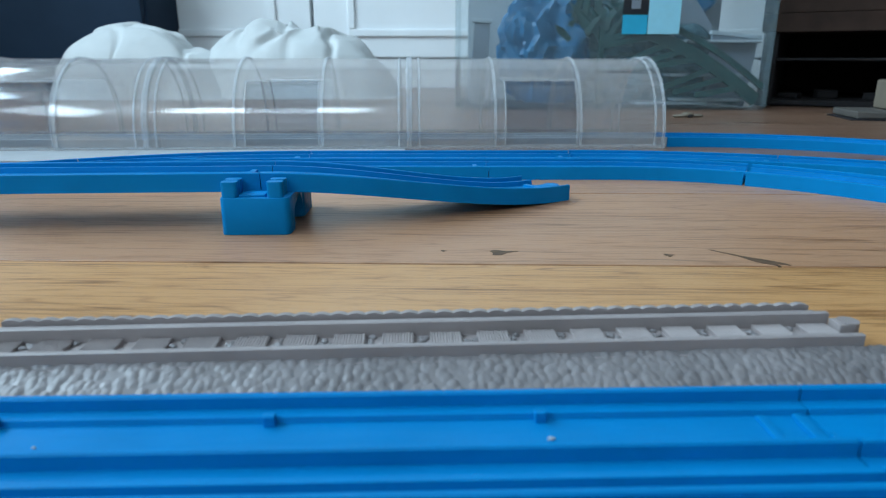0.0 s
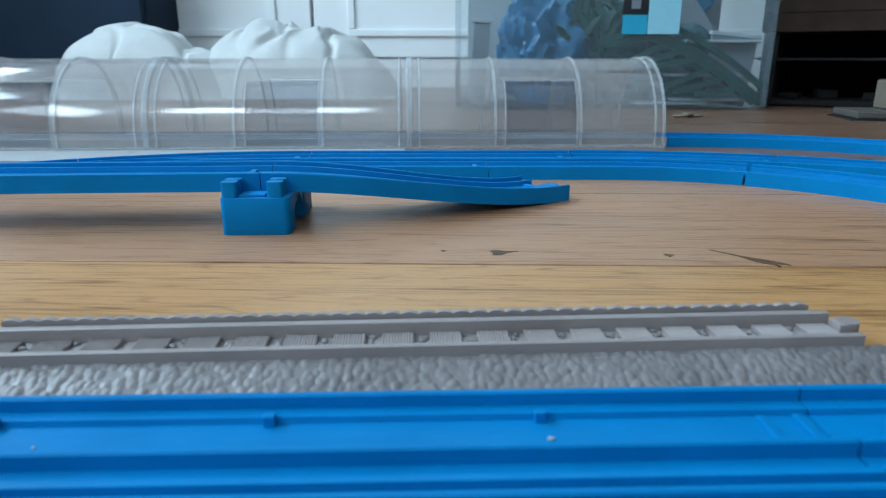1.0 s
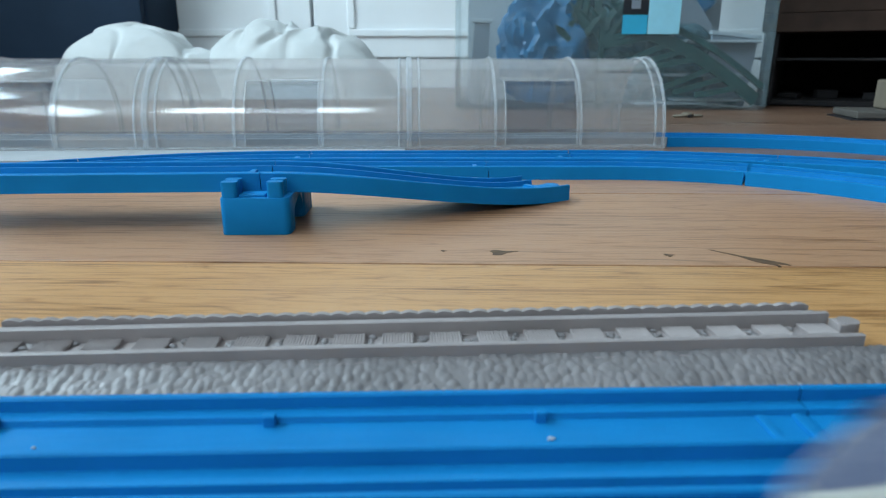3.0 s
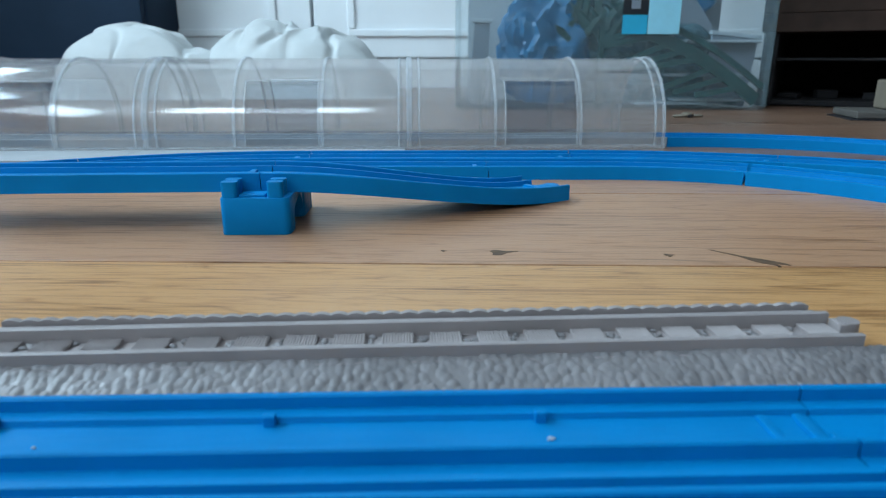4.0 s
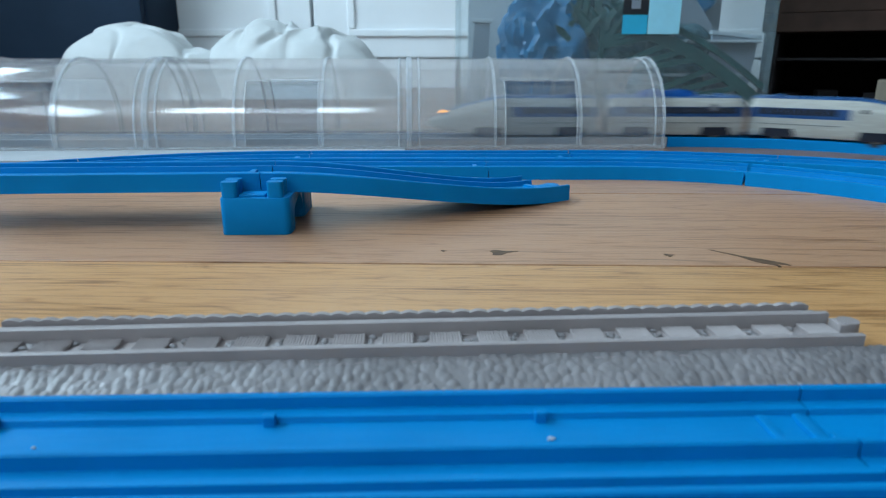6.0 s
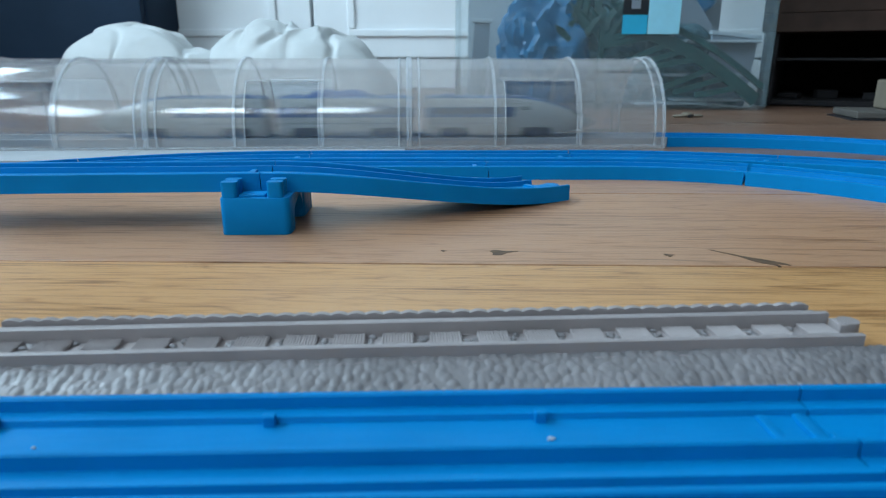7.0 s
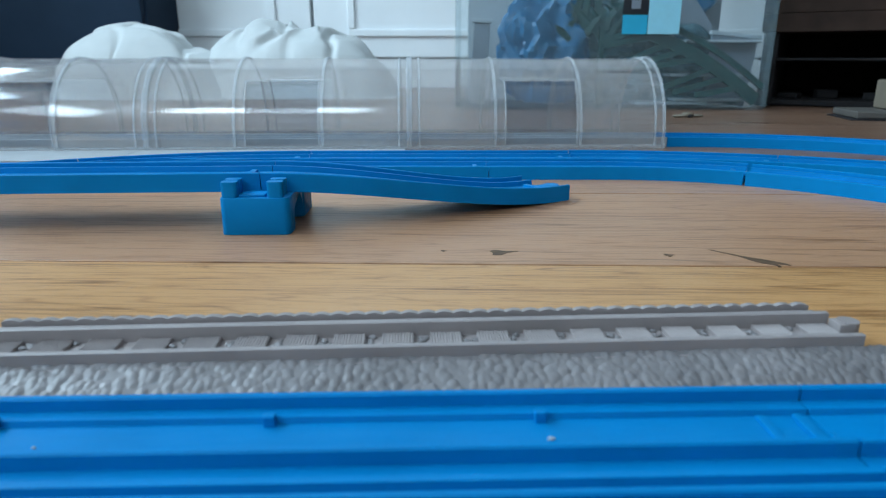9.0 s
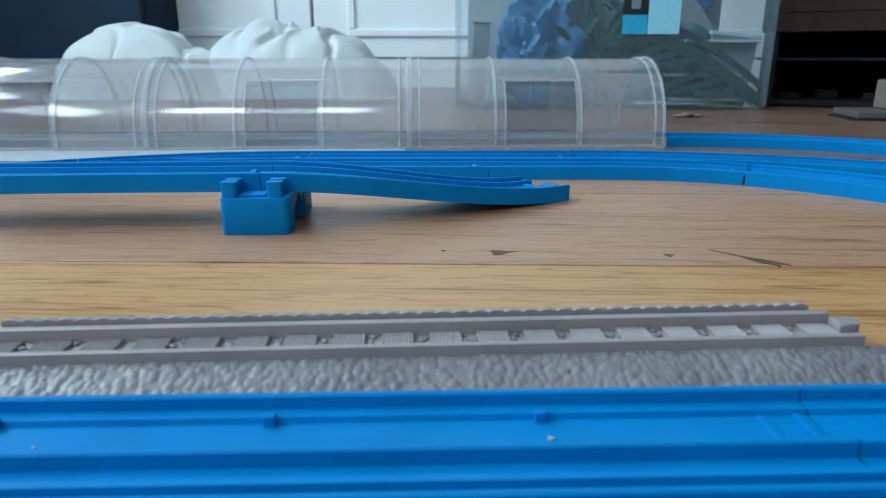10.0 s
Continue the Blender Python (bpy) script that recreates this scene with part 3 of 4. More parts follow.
def end_wall(bm, x, length, nosed):
    sec = section_at(x, length, nosed)
    ring = [(u, z) for u, z in sec] + [(-u, z) for u, z in sec[::-1][1:]]
    bm.faces.new([bm.verts.new((x, u, z)) for u, z in ring])


def train_car(label, length, nosed, hump, lit):
    root = thing("train_car", pose(0, 0, 0), label, "toy train", "cars of the bullet train")
    x1 = length - NOSE if nosed else length
    body_x = [0.0, 0.0003, 0.001, 0.002, 0.004] + list(np.linspace(0.012, x1 - 0.012, 7)) + ([x1] if nosed else [x1 - 0.004, x1 - 0.002, x1 - 0.001, x1 - 0.0003, x1])
    nose_x = [x1 + NOSE * k for k in np.linspace(0, 1, 19)] if nosed else []
    every = body_x + nose_x[1:]
    bm = bmesh.new()
    loft(bm, every, length, nosed, 0, 3)
    # floor and end walls
    end_wall(bm, 0, length, nosed)
    end_wall(bm, every[-1], length, nosed)
    for a, b in zip(every, every[1:]):
        ua, ub = section_at(a, length, nosed)[0], section_at(b, length, nosed)[0]
        bm.faces.new([bm.verts.new(c) for c in ((a, -ua[0], ua[1]), (a, ua[0], ua[1]), (b, ub[0], ub[1]), (b, -ub[0], ub[1]))])
    bmesh.ops.remove_doubles(bm, verts=bm.verts, dist=0.00002)
    part("lower_body", bm, WHITE, root, "glossy off-white lower body", smooth=True, angle=40)
    bm = bmesh.new()
    loft(bm, body_x, length, nosed, 3, 5)
    part("window_band", bm, BAND_BLUE, root, "dark blue window band", smooth=True)
    bm = bmesh.new()
    loft(bm, body_x, length, nosed, 5, 7)
    part("upper_body", bm, WHITE, root, "off-white upper body", smooth=True)
    bm = bmesh.new()
    roof_x = body_x + [x for x in nose_x[1:] if x <= x1 + NOSE * 0.28]
    loft(bm, body_x, length, nosed, 7, 9)
    if nosed:
        loft(bm, roof_x[len(body_x) - 1:], length, nosed, 8, 9)
    part("roof", bm, ROOF_BLUE, root, "blue roof", smooth=True)
    if nosed:
        bm = bmesh.new()
        loft(bm, nose_x, length, nosed, 3, 7)
        part("nose_side", bm, WHITE, root, smooth=True, angle=50)
        bm = bmesh.new()
        loft(bm, [x for x in nose_x if x <= x1 + NOSE * 0.68], length, nosed, 7, 8)
        part("nose_stripe", bm, ROOF_BLUE, root, "blue stripe beside the windscreen", smooth=True, angle=50)
        bm = bmesh.new()
        loft(bm, [x for x in nose_x if x >= x1 + NOSE * 0.27 and x <= x1 + NOSE * 0.68], length, nosed, 8, 9)
        part("windscreen", bm, SCREEN, root, "dark tinted windscreen", smooth=True)
        bm = bmesh.new()
        loft(bm, [x for x in nose_x if x >= x1 + NOSE * 0.66], length, nosed, 7, 9)
        part("nose_top", bm, UPPER, root, "dark blue-grey nose", smooth=True, angle=50)
        for s in (-1, 1):
            bm = bmesh.new()
            box(bm, -0.0026, 0.0026, -0.0011, 0.0011, -0.0006, 0.0006, 0.0002, pose(length - 0.0145, s * 0.0078, 0.0280, -s * 43, 20, -s * 22))
            on = lit and s < 0
            part("headlight", bm, LAMP if on else DARK_WINDOW, root, "glowing amber headlight" if on else "dark headlight lens")
            bm = bmesh.new()
            box(bm, -0.0022, 0.0022, -0.0004, 0.0004, -0.0016, 0.0016, 0.0004, pose(x1 + 0.010, s * 0.0167, 0.0330, s * 14, 0, 0))
            part("cab_window", bm, DARK_WINDOW, root)
    # side windows, proud of the band by a hair
    n = int((x1 - 0.014) / 0.0085)
    for s in (-1, 1):
        for i in range(n):
            cx = 0.011 + i * 0.0085
            bm = bmesh.new()
            box(bm, -0.0038, 0.0038, -0.0003, 0.0003, -0.0026, 0.0026, 0.0002, pose(cx, s * 0.01702, 0.0311, s * 5, 0, 0))
            part("side_window", bm, DARK_WINDOW, root)
        for cx in (0.020,) if lit else () if nosed else (0.027, 0.086):
            bm = bmesh.new()
            cyl(bm, (cx, s * 0.01650, 0.0336), (0, 1, 0.35 * s), 0.0030, 0.0024, 16)
            part("moulded_notch", bm, BOGIE, root, smooth=True)
        bm = bmesh.new()
        box(bm, 0.006, x1 - 0.004, s * 0.0173 - 0.0002, s * 0.0173 + 0.0002, 0.0205, 0.0210)
        part("side_groove", bm, BOGIE, root)
    if hump:
        bm = bmesh.new()
        rings = []
        for x, h in ((0.036, 0.0), (0.044, 0.0046), (0.055, 0.0058), (0.061, 0.0042), (0.067, 0.0042), (0.073, 0.0058), (0.083, 0.0046), (0.092, 0.0)):
            rings.append([bm.verts.new((x, u, 0.0426 + h * f)) for u, f in ((-0.0118, -0.9), (-0.0090, 0.3), (-0.0055, 1), (0.0055, 1), (0.0090, 0.3), (0.0118, -0.9))])
        for a, b in zip(rings, rings[1:]):
            for i in range(5):
                bm.faces.new((a[i], a[i + 1], b[i + 1], b[i]))
        part("roof_fairing", bm, FAIRING, root, "raised blue roof fairing", smooth=True, angle=50)
        vents = (0.018, 0.102)
    else:
        vents = (0.020,)
        for s in (-1, 1):
            bm = bmesh.new()
            box(bm, 0.012, 0.028, -0.0016, 0.0016, -0.0004, 0.0004, 0.0003, pose(0, s * 0.0106, 0.0423, -s * 26, 0, 0))
            part("roof_slot", bm, BAND_BLUE, root)
    for vx in vents:
        bm = bmesh.new()
        box(bm, vx - 0.003, vx + 0.003, -0.005, 0.005, 0.0424, 0.0446, 0.0005)
        part("roof_vent", bm, ROOF_BLUE, root)
    # running gear
    for cx in (0.024, (length - 0.052) if nosed else length - 0.024):
        bm = bmesh.new()
        box(bm, cx - 0.0095, cx + 0.0095, -0.0115, 0.0115, 0.0076, 0.0118, 0.0008)
        bogie = part("bogie", bm, BOGIE, root, "dark grey bogie")
        for s in (-1, 1):
            bm = bmesh.new()
            cyl(bm, (cx, s * 0.0142, 0.0102), (0, 1, 0), 0.0050, 0.0036, 24)
            part("wheel", bm, TYRE, bogie, smooth=True)
            bm = bmesh.new()
            cyl(bm, (cx, s * 0.0161, 0.0102), (0, 1, 0), 0.0018, 0.0006, 12)
            part("hub", bm, AXLE, bogie)
    # skirts' cut-outs show dark above the wheels
    for cx in (0.024, (length - 0.052) if nosed else length - 0.024):
        for s in (-1, 1):
            bm = bmesh.new()
            ring = [(cx + dx, z) for dx, z in ((-0.0130, 0.0102), (0.0130, 0.0102), (0.0110, 0.0172), (-0.0110, 0.0172))]
            va, vb = ([bm.verts.new((x, s * 0.0171 + d, z)) for x, z in ring] for d in (-0.0008, 0.0008))
            bm.faces.new(va[::-1])
            bm.faces.new(vb)
            for i in range(4):
                bm.faces.new((va[i], va[(i + 1) % 4], vb[(i + 1) % 4], vb[i]))
            part("wheel_arch", bm, DARK_WINDOW, root)
    bm = bmesh.new()
    box(bm, -0.006, 0.002, -0.0022, 0.0022, 0.0080, 0.0110, 0.0006)
    part("coupling", bm, BOGIE, root)
    return root


# nose's way along the loop, by time
RUN = [(0.0, 0.225), (1.2, 0.530), (1.3, 0.556), (1.5, 0.614), (1.8, 0.707), (2.0, 0.766), (2.3, 0.842), (2.5, 0.899), (2.7, 0.959), (3.8, 1.228), (5.1, 1.540), (5.5, 1.637), (5.7, 1.693), (6.9, 2.032), (7.2, 2.122), (7.5, 2.205), (8.0, 2.342), (9.0, 2.617), (10.0, 2.892)]


def nose_at(t):
    """Monotone smooth curve through RUN."""
    ts, ss = [r[0] for r in RUN], [r[1] for r in RUN]
    sl = [(b - a) / (tb - ta) for (ta, a), (tb, b) in zip(RUN, RUN[1:])]
    tan = [sl[0]] + [2 * a * b / (a + b) for a, b in zip(sl, sl[1:])] + [sl[-1]]
    for i in range(len(sl)):
        if t <= ts[i + 1] or i == len(sl) - 1:
            h = ts[i + 1] - ts[i]
            k = (t - ts[i]) / h
            return ((2 * k ** 3 - 3 * k ** 2 + 1) * ss[i] + (k ** 3 - 2 * k ** 2 + k) * h * tan[i]
                    + (-2 * k ** 3 + 3 * k ** 2) * ss[i + 1] + (k ** 3 - k ** 2) * h * tan[i + 1])


def car_pose(s_front, length, reverse=False):
    """Pose of a car whose leading end is at s_front: its two bogies stay on the track."""
    xa, ya, _ = on_loop(s_front - length + 0.024)
    xb, yb, _ = on_loop(s_front - 0.040)
    a = math.atan2(yb - ya, xb - xa)
    x, y = xa - 0.024 * math.cos(a), ya - 0.024 * math.sin(a)
    if reverse:
        x, y, a = x + length * math.cos(a), y + length * math.sin(a), a + math.pi
    return pose(x, y, 0, 0, 0, math.degrees(a))


def motions():
    cars = ((car_front, 0.0, LEAD, False), (car_middle, LEAD + GAP, MID, False), (car_rear, LEAD + MID + 2 * GAP, LEAD, True))
    for car, back, length, rev in cars:
        walk(car, [(i / 10, car_pose(nose_at(i / 10) - back, length, rev)) for i in range(101)])


# ---- room ----


def build_room():
    t = 0.12
    x0, x1, y0, y1, z = ROOM_X0, ROOM_X1, ROOM_Y0, ROOM_Y1, ROOM_Z
    bm = bmesh.new()
    box(bm, x0 - t, x1 + t, y1, y1 + t, -0.02, z)
    tagged(part("wall_north", bm, WALL), "pale painted wall behind the white doors", "wall", kind="structure")
    # unseen wall, darkened so that less light reaches the right side
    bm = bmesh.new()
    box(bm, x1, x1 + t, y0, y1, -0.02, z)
    tagged(part("wall_east", bm, WALL_LOW_BOUNCE), "unseen brown-grey room wall, kept dim to cut bounced light", "wall", kind="structure")
    bm = bmesh.new()
    box(bm, x0 - t, x0, y0, CORNER_Y0, -0.02, z)
    # opening made only for the added highlight lamp
    box(bm, x0 - t, x0, CORNER_Y0, CORNER_Y1, -0.02, CORNER_Z0)
    box(bm, x0 - t, x0, CORNER_Y0, CORNER_Y1, CORNER_Z1, z)
    box(bm, x0 - t, x0, CORNER_Y1, SIDE_Y0, -0.02, z)
    box(bm, x0 - t, x0, SIDE_Y1, y1, -0.02, z)
    box(bm, x0 - t, x0, SIDE_Y0, SIDE_Y1, -0.02, 0.76)
    box(bm, x0 - t, x0, SIDE_Y0, SIDE_Y1, 1.44, z)
    tagged(part("wall_west", bm, WALL), "pale painted room wall with a window opening and added lamp opening", "wall", kind="structure")
    bm = bmesh.new()
    box(bm, x0 - t, WIN_X0, y0 - t, y0, -0.02, z)
    box(bm, WIN_X1, x1 + t, y0 - t, y0, -0.02, z)
    box(bm, WIN_X0, WIN_X1, y0 - t, y0, -0.02, WIN_Z0)
    box(bm, WIN_X0, WIN_X1, y0 - t, y0, WIN_Z1, z)
    tagged(part("wall_south", bm, WALL), "pale painted room wall with a window opening", "wall", kind="structure")
    bm = bmesh.new()
    box(bm, x0 - t, x1 + t, y0 - t, y1 + t, z + 0.001, z + 0.1)
    tagged(part("ceiling", bm, CEIL), "plain white ceiling", "ceiling", kind="structure")


def build_floor():
    bm = bmesh.new()
    box(bm, ROOM_X0 - 0.12, ROOM_X1 + 0.12, ROOM_Y0 - 0.12, ROOM_Y1 + 0.12, -0.06, -0.0125)
    floor = tagged(part("floor", bm, DARK_WOOD), "oak plank floor with warm grain and fine dark pores", "floor", kind="structure")
    # planks of one kind share a mesh; boundary lines fall at 0.233 m and every 0.135 m from it
    L, short, w = 1.7, 0.40, 0.135
    meshes = {}
    for kind, wood in enumerate((WOOD, WOOD_BROWN, WOOD_SHADED)):
        for ln in (L, short):
            bm = bmesh.new()
            box(bm, -ln / 2 + 0.0003, ln / 2 - 0.0003, 0.0007, w - 0.0007, -0.012, 0.0, 0.0003)
            bmesh.ops.recalc_face_normals(bm, faces=bm.faces)
            me = bpy.data.meshes.new("plank")
            bm.to_mesh(me)
            bm.free()
            me.materials.append(wood)
            meshes[kind, ln] = me
    tilt = pose(0, 0.2328, 0, 0, 0, -1.5)
    for j in range(-13, 11):
        # rows from j = 2 on take the oak darkened for shade by the furniture
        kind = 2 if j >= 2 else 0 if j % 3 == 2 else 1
        for x, ln in ((-0.90 - short / 2, short), (-0.05, L), (L - 0.05, L)):
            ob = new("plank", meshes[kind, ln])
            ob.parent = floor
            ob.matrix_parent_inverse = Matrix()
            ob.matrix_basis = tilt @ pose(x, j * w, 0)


build_room()
build_floor()


def build_knots():
    """Dark knot streaks in the planks, a hair above the surface."""
    for x, y, a, b, rot in ((0.1195, 0.2388, 0.0135, 0.0017, 134), (0.0235, 0.2480, 0.0050, 0.0021, 12), (0.0003, 0.2500, 0.0010, 0.0007, 0), (0.0890, 0.2440, 0.0018, 0.0012, 0)):
        bm = bmesh.new()
        rng = random.Random(int(x * 9000))
        ring = []
        for i in range(28):
            t = i / 28 * 2 * math.pi
            k = 1 + 0.30 * math.sin(3 * t + x * 70) + rng.uniform(-0.12, 0.12)
            ring.append((a * math.cos(t) * k * (0.5 + 0.5 * abs(math.cos(t)) ** 0.3), b * math.sin(t) * k * (1.2 - 0.7 * math.cos(t)), 0.0))
        top = [bm.verts.new((px, py, 0.00012)) for px, py, _ in ring]
        low = [bm.verts.new((px, py, -0.0006)) for px, py, _ in ring]
        bm.faces.new(top)
        for i in range(28):
            j = (i + 1) % 28
            bm.faces.new((top[i], low[i], low[j], top[j]))
        ob = part("wood_knot", bm, KNOT, bpy.data.objects["floor"])
        ob.matrix_basis = pose(x, y, 0.0, 0, 0, rot)


build_knots()


def build_doors():
    """White panelled cupboard doors along the back wall."""
    y = ROOM_Y1 - 0.035
    spans = ((-1.00, -0.330), (-0.322, 0.36), (0.368, 1.05))
    for n, (a, b) in enumerate(spans):
        bm = bmesh.new()
        box(bm, a, b, y, y + 0.03, 0.075, 2.02, 0.002)
        d = tagged(part("door_%d" % (n + 1), bm, DOOR_WHITE), "white painted panelled cupboard door, closed", "door", kind="structure")
        for z0, z1 in ((0.125, 0.86), (0.98, 1.92)):
            bm = bmesh.new()
            p0, p1 = a + 0.085, b - 0.085
            for q in ((p0, p1, z0, z0 + 0.018), (p0, p1, z1 - 0.018, z1), (p0, p0 + 0.018, z0 + 0.018, z1 - 0.018), (p1 - 0.018, p1, z0 + 0.018, z1 - 0.018)):
                box(bm, q[0], q[1], y - 0.008, y - 0.0005, q[2], q[3], 0.003)
            part("panel_moulding", bm, DOOR_WHITE, d)
    bm = bmesh.new()
    box(bm, -1.02, 1.07, y + 0.004, y + 0.034, 0.0, 0.070, 0.002)
    tagged(part("baseboard", bm, DOOR_WHITE), "white painted baseboard under the doors", "baseboard", kind="structure")


build_doors()


def build_navy():
    root = thing("navy_cabinet", pose(-1.32, 1.52, 0), "dark navy painted cabinet with a plain front, on the floor", "cabinet")
    bm = bmesh.new()
    box(bm, 0.13, 0.66, 0.02, 0.22, 0.03, 1.05, 0.004)
    part("body", bm, NAVY, root)
    for a, b in ((0.135, 0.655),):
        bm = bmesh.new()
        box(bm, a, b, 0.0, 0.0195, 0.045, 1.04, 0.003)
        part("door", bm, NAVY, root)
    bm = bmesh.new()
    box(bm, 0.15, 0.64, 0.03, 0.21, 0.0, 0.0295)
    part("plinth", bm, NAVY, root)


build_navy()


def cloth_heap(name, label, x, y, w, d, h, seed, bumps, rough):
    """A crumpled heap of cloth: soft lobes with folds."""
    bm = bmesh.new()
    nx, ny = 110, 46
    grid = []
    for j in range(ny + 1):
        row = []
        for i in range(nx + 1):
            u, v = i / nx * 2 - 1, j / ny * 2 - 1
            r = max(0.0, 1 - (u * u) ** 1.3 - (v * v) ** 1.2)
            z = 0.0
            for bx, bw, bh in bumps:
                z = max(z, bh * math.sqrt(max(0.0, 1 - ((u - bx) / bw) ** 2)) if abs(u - bx) < bw else 0.0)
            p = Vector((u * w / 0.16 + seed, v * d / 0.12, seed))
            fold = 1 - 2 * abs(noise.noise(p * 0.9 + Vector((0, 0, noise.noise(p * 0.5) * 1.5))))
            zz = h * z * (r ** 0.42) * (1 - 0.14 * rough * (1 - fold)) + 0.013 * rough * noise.noise(p * 2.2) * r
            crease = max(0.0, 1 - 7 * abs(noise.noise(p * 0.75 + Vector((2.7, 1.1, 0.4)))))
            zz -= 0.015 * rough * crease * r ** 0.5
            row.append(bm.verts.new((u * w / 2 + 0.02 * noise.noise(p * 1.3), v * d / 2 + rough * (0.055 * fold * r + 0.03 * crease * r), max(0.0, zz))))
        grid.append(row)
    for j in range(ny):
        for i in range(nx):
            bm.faces.new((grid[j][i], grid[j][i + 1], grid[j + 1][i + 1], grid[j + 1][i]))
    ob = part(name, bm, CLOTH, smooth=True, angle=80)
    ob.matrix_basis = pose(x, y, 0.0005)
    return tagged(ob, label, "cloth")


cloth_heap("crumpled_cloth", "crumpled white cotton cloth heaped on the floor", -0.575, 1.33, 0.37, 0.24, 0.142, 3.1, ((-0.25, 0.95, 1.0), (0.55, 0.45, 0.72)), 0.35)
cloth_heap("crumpled_cloth", "crumpled white cotton cloth with deep folds on the floor", -0.300, 1.36, 0.42, 0.24, 0.152, 8.7, ((-0.30, 0.78, 1.0), (0.28, 0.72, 0.90)), 0.65)


def build_storage_box():
    root = thing("storage_box", pose(0.2465, 0.9830, 0, 0, 0, -2.0), "clear plastic storage box full of toy track parts, on the floor", "storage box")
    W, D, Hh, t = 0.228, 0.30, 0.24, 0.0022
    for name, b in (("front_wall", (-W, W, 0, t, 0.004, Hh)), ("rear_wall", (-W, W, D - t, D, 0.004, Hh)), ("side_wall", (-W, -W + t, t, D - t, 0.004, Hh)), ("side_wall", (W - t, W, t, D - t, 0.004, Hh)), ("base", (-W + 0.003, W - 0.003, 0.003, D - 0.003, 0.0, 0.0038))):
        bm = bmesh.new()
        box(bm, *b)
        part(name, bm, BOX_CLEAR, root)
    for s in (-1, 1):
        bm = bmesh.new()
        cyl(bm, (s * (W - 0.003), 0.003, Hh / 2 + 0.002), (0, 0, 1), 0.0042, Hh - 0.006, 14)
        part("corner_edge", bm, BOX_CLEAR, root, smooth=True)
    bm = bmesh.new()
    box(bm, -W - 0.008, W + 0.008, -0.008, D + 0.008, Hh + 0.0005, Hh + 0.008, 0.003)
    part("lid", bm, BOX_CLEAR, root)
    # sticker on the front: pale and bright cyan fields and a dark mark
    for x0, x1, z0, z1, mm in ((0.010, 0.045, 0.107, 0.133, CYAN), (0.046, 0.091, 0.107, 0.165, CYAN_PALE), (0.010, 0.045, 0.134, 0.165, BLACK)):
        bm = bmesh.new()
        box(bm, x0, x1, -0.0012, -0.0003, z0, z1)
        part("sticker", bm, mm, root, "cyan and black paper sticker")
    bm = bmesh.new()
    box(bm, 0.021, 0.034, -0.0022, -0.0013, 0.141, 0.153, 0.0004)
    part("sticker_mark", bm, TOY_GREY, root)
    return root


build_storage_box()


def in_box(x, y, z, rx=0, ry=0, rz=0):
    return pose(0.2465, 0.9830, 0, 0, 0, -2.0) @ pose(x, y, z, rx, ry, rz)


